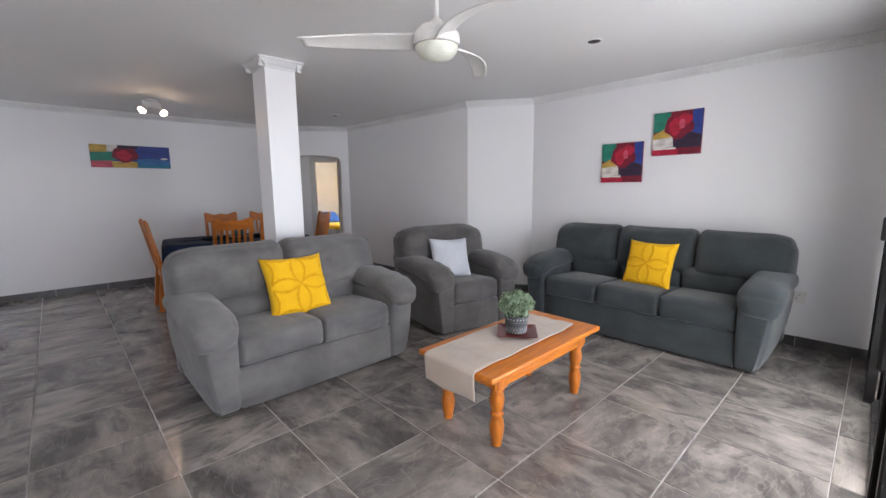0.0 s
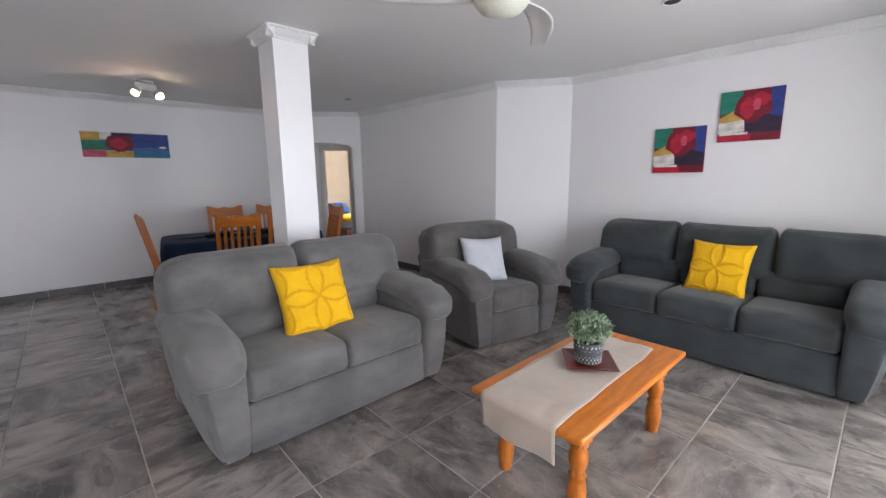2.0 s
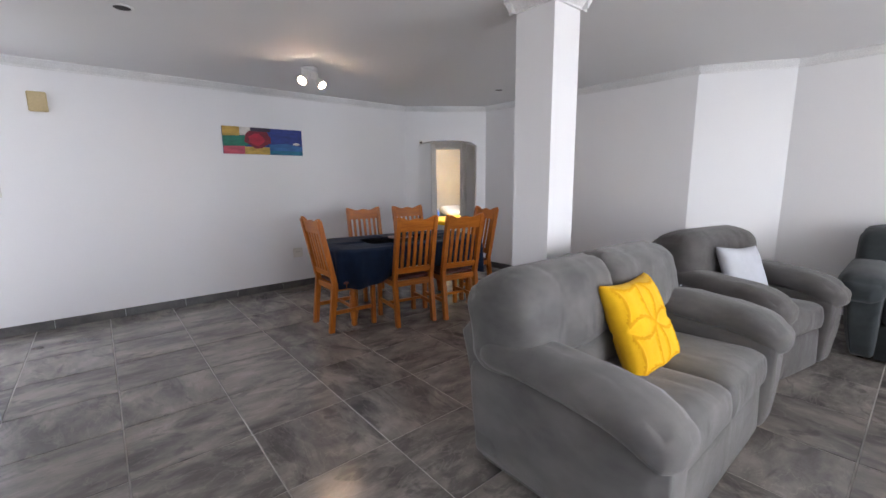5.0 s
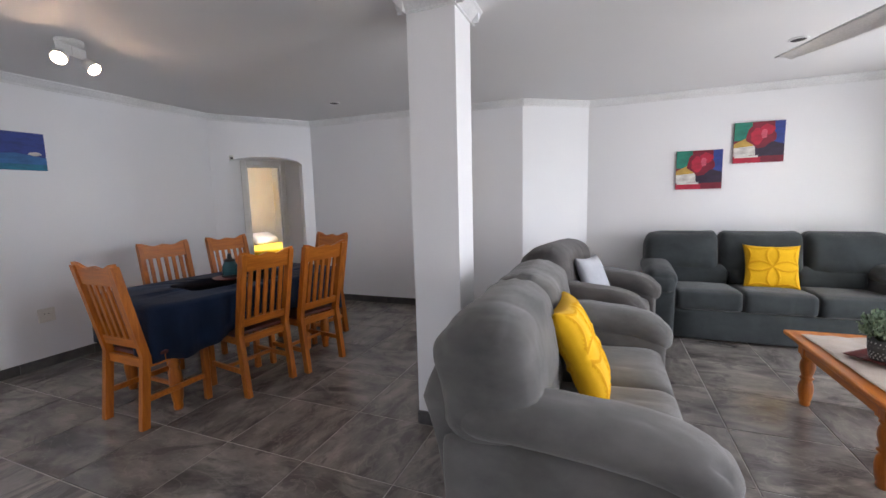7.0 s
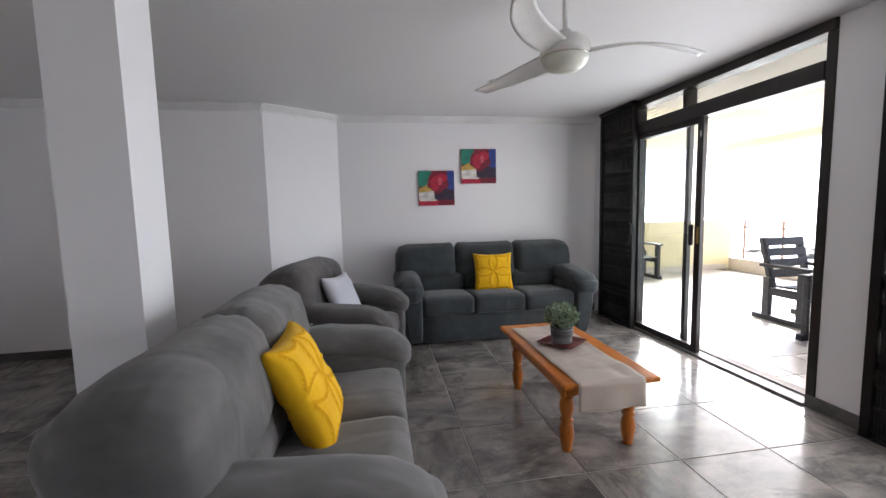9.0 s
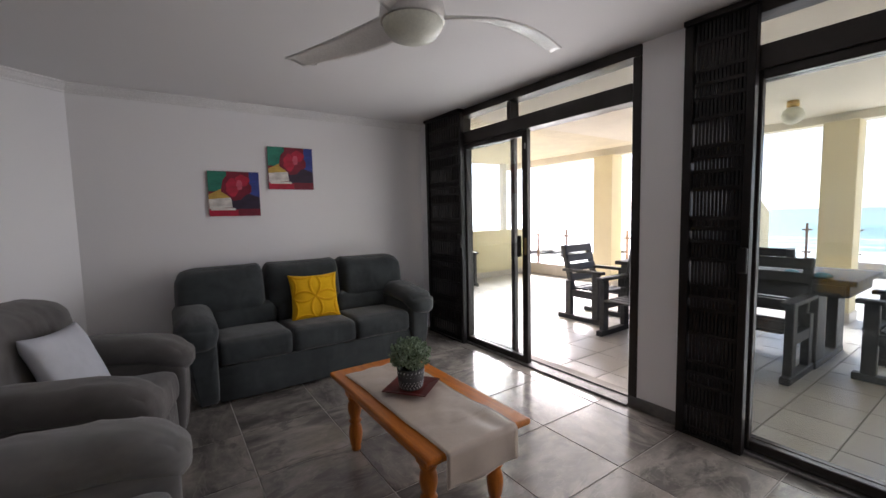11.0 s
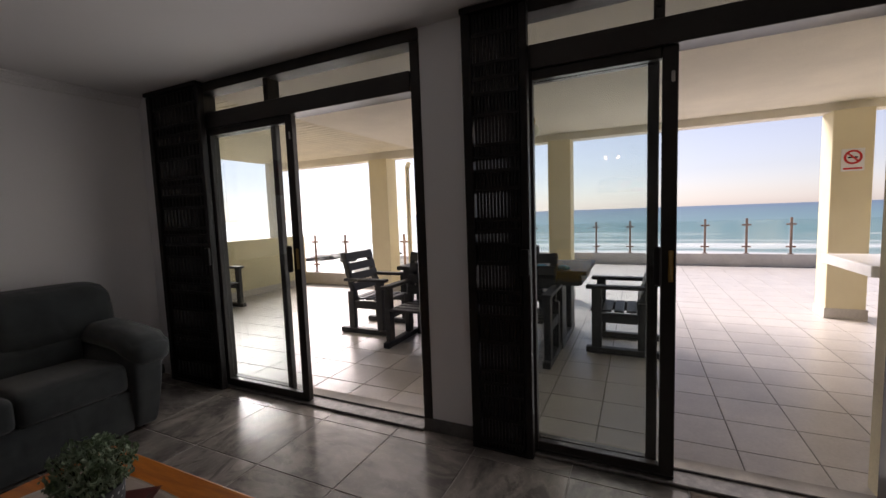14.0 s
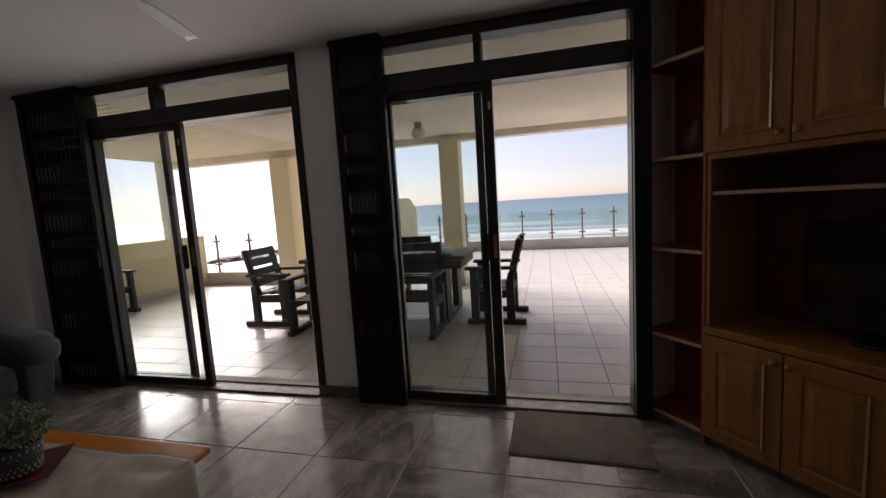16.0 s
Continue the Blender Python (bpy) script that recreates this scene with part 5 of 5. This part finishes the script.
tagged(part("roof_post", bm, FANW, None), "slim white post on the parapet", "post", "", "structure")


def baluster(x, y, base=0.22):
    b = thing("balustrade_post", x, y, base, 0, "bronze-brown balustrade post with glass clamps on the kerb", "post", "balustrade posts")
    boxpart("upright", (-0.022, -0.012, 0, 0.022, 0.012, 0.78), POSTM, b, 0.003)
    for z in (0.14, 0.62):
        boxpart("clamp", (-0.085, -0.018, z, 0.085, 0.018, z + 0.035), POSTM, b, 0.006)
        v, f_ = lathe([(0.024, 0.0), (0.024, 0.05)], 10, pose(0, 0.03, z + 0.017, 90))
        link("boss", v, f_, POSTM, b)
    boxpart("foot_plate", (-0.05, -0.03, 0, 0.05, 0.03, 0.012), POSTM, b, 0.002)
    return b


xs_far = [3.03 - 0.775 * k for k in range(12)]
for k, x in enumerate(xs_far):
    baluster(x, -8.90, 0.24)
    if k:
        o = boxpart("balustrade_glass", (x + 0.05, -8.906, 0.30, xs_far[k - 1] - 0.05, -8.898, 0.98), GLASS, None, 0)
        o.visible_shadow = False
        tagged(o, "clear glass balustrade panel on the kerb", "glass panel", "balustrade panels")
near = [6.75, 5.95, 5.2, 4.55]
for k, x in enumerate(near):
    baluster(x, -4.65)
    if k:
        o = boxpart("balustrade_glass", (x + 0.05, -4.656, 0.30, near[k - 1] - 0.05, -4.648, 0.98), GLASS, None, 0)
        o.visible_shadow = False
        tagged(o, "clear glass balustrade panel on the kerb", "glass panel", "balustrade panels")


def plank(bm_name, b, parent, m=None):
    return boxpart(bm_name, b, TIMBER, parent, 0.006, "", m)


def patio_chair(x, y, rz):
    """Sturdy sled-foot armchair; the front faces -y."""
    c = thing("patio_chair", x, y, -0.02, rz, "sturdy dark-stained timber armchair with slatted seat and back", "patio chair", "terrace chairs")
    w, d = 0.62, 0.60
    for sx in (-1, 1):
        xx = sx * (w / 2 - 0.035)
        plank("sled_foot", (xx - 0.035, -d / 2, 0.0, xx + 0.035, d / 2 + 0.06, 0.06), c)
        plank("front_leg", (xx - 0.03, -d / 2 + 0.05, 0.06, xx + 0.03, -d / 2 + 0.14, 0.62), c)
        plank("back_leg", (xx - 0.03, d / 2 - 0.15, 0.06, xx + 0.03, d / 2 - 0.06, 0.50), c)
        plank("armrest", (xx - 0.045, -d / 2 + 0.0, 0.62, xx + 0.045, d / 2 - 0.02, 0.655), c)
        plank("seat_rail", (xx - 0.028, -d / 2 + 0.14, 0.30, xx + 0.028, d / 2 - 0.15, 0.39), c)
        plank("back_post", (xx - 0.065 * (sx > 0) - 0.0, 0, 0, xx + 0.065 * (sx < 0), 0.06, 0.62), c, pose(-0.0, d / 2 - 0.17, 0.36, -15))
    for k in range(5):
        yy = -d / 2 + 0.03 + k * 0.108
        plank("seat_slat", (-w / 2 + 0.07, yy, 0.39, w / 2 - 0.07, yy + 0.085, 0.412), c)
    for k in range(4):
        plank("back_slat", (-w / 2 + 0.04, -0.012, 0.14 + k * 0.125, w / 2 - 0.04, 0.012, 0.235 + k * 0.125), c, pose(0, d / 2 - 0.17, 0.36, -15))
    return c


pt = thing("patio_table", 2.02, -2.42, -0.02, 0, "heavy dark-stained timber terrace table", "patio table")
for k in range(6):
    plank("table_board", (-1.05, -0.45 + k * 0.151, 0.745, 1.05, -0.45 + k * 0.151 + 0.143, 0.79), pt)
for sy in (-1, 1):
    plank("apron", (-0.98, sy * 0.41 - 0.02, 0.64, 0.98, sy * 0.41 + 0.02, 0.745), pt)
for sx in (-1, 1):
    plank("end_apron", (sx * 0.98 - 0.02, -0.39, 0.64, sx * 0.98 + 0.02, 0.39, 0.745), pt)
    plank("sled_foot", (sx * 0.78 - 0.045, -0.42, 0, sx * 0.78 + 0.045, 0.42, 0.06), pt)
    for sy in (-1, 1):
        plank("leg", (sx * 0.78 - 0.04, sy * 0.30 - 0.12, 0.06, sx * 0.78 + 0.04, sy * 0.30 + 0.12, 0.745), pt)
plank("stretcher", (-0.74, -0.03, 0.18, 0.74, 0.03, 0.28), pt)
patio_chair(0.68, -2.30, 90)
patio_chair(3.42, -2.10, -90)
patio_chair(1.52, -1.72, 180)
patio_chair(2.62, -1.72, 180)
patio_chair(1.9, -3.25, 0)
patio_chair(6.55, -2.15, -90)

CLOTH = mat("blue rag", (0.10, 0.32, 0.46), 0.9, None, 10, 200, 0.3)
for x, y in ((1.42, -2.10), (1.20, -2.06)):
    v, f_ = lathe([(0.05, 0), (0.06, 0.012), (0.045, 0.03), (0.02, 0.04), (0.001, 0.035)], 12)
    v = [p + Vector((noise.noise(p * 40) * 0.03, noise.noise(p * 40 + Vector((5, 0, 0))) * 0.03, 0)) for p in v]
    o = link("rag", v, f_, CLOTH, None, "", True)
    o.matrix_basis = pose(x, y, 0.772)
    tagged(o, "crumpled light blue rag on the terrace table", "rag", "blue rags")

# counter slab and no-smoking sign
cs = thing("counter", -2.0, -3.1, -0.02, 0, "white-topped outdoor counter beside the terrace pillar", "counter")
boxpart("slab", (-1.2, -0.62, 0.70, 0.72, 0.45, 0.80), FANW, cs, 0.008)
boxpart("support", (-1.2, -0.5, 0.0, -0.55, 0.35, 0.70), CREAM, cs, 0.006)
sg = new("no_smoking_sign")
sg.matrix_basis = pose(-1.63, -4.098, 1.80, 0, 0, 180)
tagged(sg, "square white no-smoking sign with a red ring on the pillar", "sign")
SGW, SGR = mat("sign white", (0.8, 0.8, 0.8), 0.4, None, 3, 80, 0.01), mat("sign red", (0.6, 0.02, 0.02), 0.4, None, 3, 80, 0.01)
boxpart("plate", (-0.10, -0.006, -0.13, 0.10, 0, 0.12), SGW, sg, 0.002)
v, f_ = lathe([(0.058, 0.0065), (0.080, 0.0065), (0.080, 0.0085), (0.058, 0.0085)], 28, pose(0, 0, 0.025, 90))
link("ring", v, f_[:-2], SGR, sg)
boxpart("bar", (-0.062, -0.0085, -0.009, 0.062, -0.0065, 0.009), SGR, sg, 0, m=pose(0, 0, 0.025, 0, 45, 0))
boxpart("cigarette", (-0.045, -0.0078, -0.007, 0.04, -0.0062, 0.007), BLKPL, sg, 0, m=pose(0, 0, 0.022))
boxpart("caption_bar", (-0.08, -0.0075, -0.11, 0.08, -0.0062, -0.09), SGR, sg, 0)
gl = thing("globe_light", 1.70, -2.95, 0, 0, "white glass globe light on the terrace ceiling, unlit", "ceiling light")
v, f_ = lathe([(0.05, H + 0.02), (0.055, H - 0.02), (0.05, H - 0.05)], 16)
link("base", v, f_, BRASS, gl, "dull brass base", True)
v, f_ = lathe([(0.05, H - 0.05), (0.085, H - 0.08), (0.10, H - 0.13), (0.085, H - 0.18), (0.045, H - 0.21), (0.003, H - 0.22)], 20)
link("globe", v, f_, FROST, gl, "", True)

# ---- distance: sea, shore, garden ----
SEA_Z = -15.0
sea_m = bpy.data.materials.new("sea water")
sea_m.use_nodes = True
n, l = sea_m.node_tree.nodes, sea_m.node_tree.links
b_ = n["Principled BSDF"]
b_.inputs["Roughness"].default_value = 0.35
geo = n.new("ShaderNodeNewGeometry")
sep = n.new("ShaderNodeSeparateXYZ")
l.new(geo.outputs["Position"], sep.inputs[0])
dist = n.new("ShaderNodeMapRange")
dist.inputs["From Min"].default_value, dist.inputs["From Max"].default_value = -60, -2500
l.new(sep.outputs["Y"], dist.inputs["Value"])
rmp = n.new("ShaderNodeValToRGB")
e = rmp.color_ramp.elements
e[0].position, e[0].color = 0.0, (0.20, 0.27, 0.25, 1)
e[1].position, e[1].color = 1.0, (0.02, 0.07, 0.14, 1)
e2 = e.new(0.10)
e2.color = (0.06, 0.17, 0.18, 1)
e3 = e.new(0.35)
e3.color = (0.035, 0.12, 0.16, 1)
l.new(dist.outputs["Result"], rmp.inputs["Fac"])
mp = n.new("ShaderNodeMapping")
mp.inputs["Scale"].default_value = (0.006, 0.045, 1)
l.new(geo.outputs["Position"], mp.inputs["Vector"])
fo = n.new("ShaderNodeTexNoise")
fo.inputs["Scale"].default_value, fo.inputs["Detail"].default_value, fo.inputs["Distortion"].default_value = 1.0, 8.0, 0.6
l.new(mp.outputs[0], fo.inputs["Vector"])
near_ = n.new("ShaderNodeMapRange")
near_.inputs["From Min"].default_value, near_.inputs["From Max"].default_value = -90, -330
near_.inputs["To Min"].default_value, near_.inputs["To Max"].default_value = 0.30, -0.12
l.new(sep.outputs["Y"], near_.inputs["Value"])
add = n.new("ShaderNodeMath")
l.new(fo.outputs["Fac"], add.inputs[0])
l.new(near_.outputs["Result"], add.inputs[1])
fr = n.new("ShaderNodeValToRGB")
fr.color_ramp.elements[0].position, fr.color_ramp.elements[1].position = 0.55, 0.68
l.new(add.outputs[0], fr.inputs["Fac"])
mx = n.new("ShaderNodeMix")
mx.data_type = 'RGBA'
l.new(fr.outputs["Color"], mx.inputs["Factor"])
l.new(rmp.outputs["Color"], mx.inputs[6])
mx.inputs[7].default_value = (0.62, 0.63, 0.61, 1)
l.new(mx.outputs[2], b_.inputs["Base Color"])
sw_ = n.new("ShaderNodeBump")
sw_.inputs["Strength"].default_value, sw_.inputs["Distance"].default_value = 0.5, 1.5
l.new(fo.outputs["Fac"], sw_.inputs["Height"])
l.new(sw_.outputs["Normal"], b_.inputs["Normal"])
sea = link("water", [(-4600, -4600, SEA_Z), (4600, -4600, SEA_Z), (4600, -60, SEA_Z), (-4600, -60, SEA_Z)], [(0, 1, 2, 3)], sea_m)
structure(sea, "turquoise sea with white surf near the shore", "sea")
SAND = mat("pale sand", (0.42, 0.36, 0.27), 0.9, (0.34, 0.29, 0.21), 0.05, 3, 0.3)
gr = link("ground", [(-4600, -66, SEA_Z + 0.3), (4600, -66, SEA_Z + 0.3), (4600, 4600, SEA_Z + 0.3), (-4600, 4600, SEA_Z + 0.3)], [(0, 1, 2, 3)], SAND)
structure(gr, "sandy ground below the house", "ground")
ROCK = mat("dark wet rock", (0.09, 0.08, 0.07), 0.7, (0.05, 0.045, 0.04), 0.4, 4, 0.4)
random.seed(5)
for k in range(16):
    bm = bmesh.new()
    bmesh.ops.create_icosphere(bm, subdivisions=3, radius=1)
    s_ = Vector((random.uniform(3, 9), random.uniform(2, 5), random.uniform(0.8, 2.0)))
    for v in bm.verts:
        q = v.co * (1 + 0.35 * noise.noise(v.co * 1.6 + Vector((k * 7, 0, 0))))
        v.co = Vector((q.x * s_.x, q.y * s_.y, q.z * s_.z))
    r = part("rock", bm, ROCK, None)
    r.matrix_basis = pose(82 + random.uniform(-16, 34), -128 + random.uniform(-14, 10), SEA_Z, 0, 0, random.uniform(0, 180))
    tagged(r, "low dark wet rock standing in the surf", "rock", "shore rocks")

# garden side, seen through the open door by the hall
PAVE = mat("red brick paving", (0.36, 0.13, 0.08), 0.8, (0.26, 0.09, 0.06), 4, 60, 0.3)
GRASS = mat("lawn", (0.10, 0.15, 0.04), 0.9, (0.06, 0.10, 0.025), 5, 80, 0.4)
wall_prism("garden_ground", [(-9, 7.65), (2.6, 7.65), (2.6, 16), (-9, 16)], -0.4, -0.06, GRASS, "green lawn outside the garden door", "ground")
wall_prism("garden_step", [(-3.2, 7.65), (-1.2, 7.65), (-1.2, 8.6), (-3.2, 8.6)], -0.06, -0.02, PAVE, "red brick paving outside the garden door", "pavement")
boxpart("door_jamb", (-1.755, NY - 0.02, 0, -1.71, 7.67, 2.08), BROWNW, None, 0.004)
structure(bpy.data.objects["door_jamb"], "brown stained timber door jamb", "trim")
o = boxpart("door_head", (-2.75, NY - 0.02, 2.035, -1.755, 7.67, 2.08), BROWNW, None, 0.004)
structure(o, "brown stained timber door head", "trim")
FENCE = mat("weathered picket", (0.45, 0.30, 0.18), 0.8, (0.35, 0.22, 0.13), 4, 60, 0.2, vary=0.1)
fe = thing("picket_fence", -3.6, 11.6, -0.06, 0, "weathered timber picket fence in the garden", "fence")
for k in range(26):
    boxpart("picket", (-1.9 + k * 0.15, -0.01, 0.02, -1.9 + k * 0.15 + 0.09, 0.01, 0.95), FENCE, fe, 0.004)
for z in (0.25, 0.75):
    boxpart("rail", (-1.95, 0.01, z, 2.0, 0.05, z + 0.07), FENCE, fe, 0.004)
GLEAF = mat("garden leaf", (0.12, 0.22, 0.05), 0.55, (0.06, 0.13, 0.03), 12, 60, 0.1)


def shrub(x, y, h, r, seed):
    random.seed(seed)
    s_ = thing("shrub", x, y, -0.06, 0, "tall green leafy garden shrub behind the fence", "shrub", "garden shrubs")
    v, f_ = lathe([(0.06, 0), (0.045, h * .4), (0.02, h * .75)], 8)
    link("trunk", v, f_, BROWNW, s_)
    vs, fs = [], []
    for k in range(2200):
        p = Vector((random.gauss(0, 0.45), random.gauss(0, 0.45), random.uniform(0.15, 1)))
        c = Vector((p.x * r * (1.25 - p.z * .6), p.y * r * (1.25 - p.z * .6), p.z * h))
        q = Euler((random.uniform(0, 6.3), random.uniform(0, 6.3), random.uniform(0, 6.3))).to_matrix()
        z = random.uniform(0.05, 0.11)
        b = len(vs)
        vs += [c + q @ Vector(w) * z for w in ((-1, 0, 0), (0, -0.28, 0.1), (1, 0, -0.15), (0, 0.28, 0.1))]
        fs += [(b, b + 1, b + 2), (b, b + 2, b + 3)]
    link("crown", vs, fs, GLEAF, s_)


for k, (x, y, h, r) in enumerate(((-4.6, 12.6, 2.6, 0.9), (-3.3, 12.9, 3.2, 1.0), (-2.2, 12.6, 2.2, 0.9), (-5.6, 13.0, 3.0, 1.1))):
    shrub(x, y, h, r, 20 + k)

# bed seen through the arch
bed = thing("bed", 5.35, 8.95, 0, 0, "made bed with a yellow cover and blue pillows", "bed")
boxpart("base", (-0.8, -0.6, 0.0, 0.8, 0.7, 0.30), SEATW, bed, 0.01)
part("mattress", soft_box((1.6, 1.3, 0.22), 0.06, 6), PALE, bed, "", True).matrix_basis = pose(0, 0.05, 0.41)
o = part("cover", soft_box((1.64, 1.0, 0.10), 0.04, 6), YELLOW, bed, "yellow bed cover", True)
o.matrix_basis = pose(0, -0.15, 0.50)
o = part("pillow", soft_box((0.6, 0.36, 0.18), (0.1, 0.1, 0.09), 8), mat("blue pillow", (0.03, 0.10, 0.32), 0.9, None, 6, 300, 0.2), bed, "blue pillow", True)
o.matrix_basis = pose(-0.45, 0.45, 0.66, 35)
o = part("pillow", soft_box((0.6, 0.36, 0.18), (0.1, 0.1, 0.09), 8), WHITE, bed, "white pillow", True)
o.matrix_basis = pose(0.35, 0.45, 0.64, 25)
bl = thing("bedroom_light", 5.05, 8.45, 0, 0, "round white bedroom ceiling light, lit", "ceiling light")
v, f_ = lathe([(0.08, H), (0.08, H - 0.03), (0.05, H - 0.04), (0.05, H - 0.06)], 18)
link("base", v, f_, FANW, bl, "", True)
v, f_ = lathe([(0.10, H - 0.06), (0.15, H - 0.09), (0.14, H - 0.14), (0.08, H - 0.17), (0.004, H - 0.18)], 20)
link("shade", v, f_, glow("lit bedroom shade", (1.0, 0.90, 0.76), 2.6), bl, "glowing warm shade", True)

# ---- floor tiles ----
PITCH = 0.5365
tile_turn = random.Random(11)


def tile_mesh(name, w, h, t, bev, material):
    bm = bmesh.new()
    add_box(bm, 0, 0, -t, w, h, 0)
    top = [e for e in bm.edges if all(v.co.z > -1e-5 for v in e.verts)]
    bmesh.ops.bevel(bm, geom=top, offset=bev, segments=1, affect='EDGES')
    bmesh.ops.recalc_face_normals(bm, faces=bm.faces)
    me = bpy.data.meshes.new(name)
    bm.to_mesh(me)
    bm.free()
    me.materials.append(material)
    return me


tile_me = tile_mesh("tile", PITCH - 0.007, PITCH - 0.007, 0.012, 0.0015, TILE)
for i in range(-7, 9):
    for j in range(0, 14):
        x, y = 0.31 + (i - 0) * PITCH, 0.03 + j * PITCH
        if x > 4.5 or y > 7.5 or (x < -2.1 and y < 5.4) or (x > 3.95 and y > 3.8 and y < 6.2):
            continue
        o = new("tile", tile_me)
        q = tile_turn.randrange(4)
        w = PITCH - 0.007
        o.matrix_basis = pose(x + (w if q in (1, 2) else 0), y + (w if q in (2, 3) else 0), 0, 0, 0, 90 * q)
        o.parent = floor
edge_me = tile_mesh("edge_tile", PITCH - 0.005, 0.145, 0.012, 0.0015, TILE)
for i in range(-2, 9):
    o = new("edge_tile", edge_me)
    o.matrix_basis = pose(0.31 + i * PITCH, -0.120, 0)
    o.parent = floor

# terrace tiles: the nearest as pieces, the rest joined
TP = 0.365
tt_me = tile_mesh("terrace_tile", TP - 0.007, TP - 0.007, 0.010, 0.0015, TTILE)
vs, fs = [], []
count = 0
for j in range(-24, 2):
    for i in range(-16, 20):
        x, y = 0.03 + i * TP, -0.96 + j * TP
        if y + TP > -0.20 or y < -8.8:
            continue
        if x > 3.4 and y < -4.5:
            continue
        if -1.2 < x < 4.3 and y > -4.2 and count < 300:
            o = new("terrace_tile", tt_me)
            o.matrix_basis = pose(x, y, -0.02)
            o.parent = terrace
            count += 1
        else:
            b = len(vs)
            w = TP - 0.007
            vs += [(x, y, -0.03), (x + w, y, -0.03), (x + w, y + w, -0.03), (x, y + w, -0.03), (x, y, -0.02), (x + w, y, -0.02), (x + w, y + w, -0.02), (x, y + w, -0.02)]
            fs += [(b + 4, b + 5, b + 6, b + 7), (b, b + 1, b + 5, b + 4), (b + 1, b + 2, b + 6, b + 5), (b + 2, b + 3, b + 7, b + 6), (b + 3, b, b + 4, b + 7)]
rest = link("far_terrace_tiles", vs, fs, TTILE, terrace)
tagged(rest, kind="stuff")
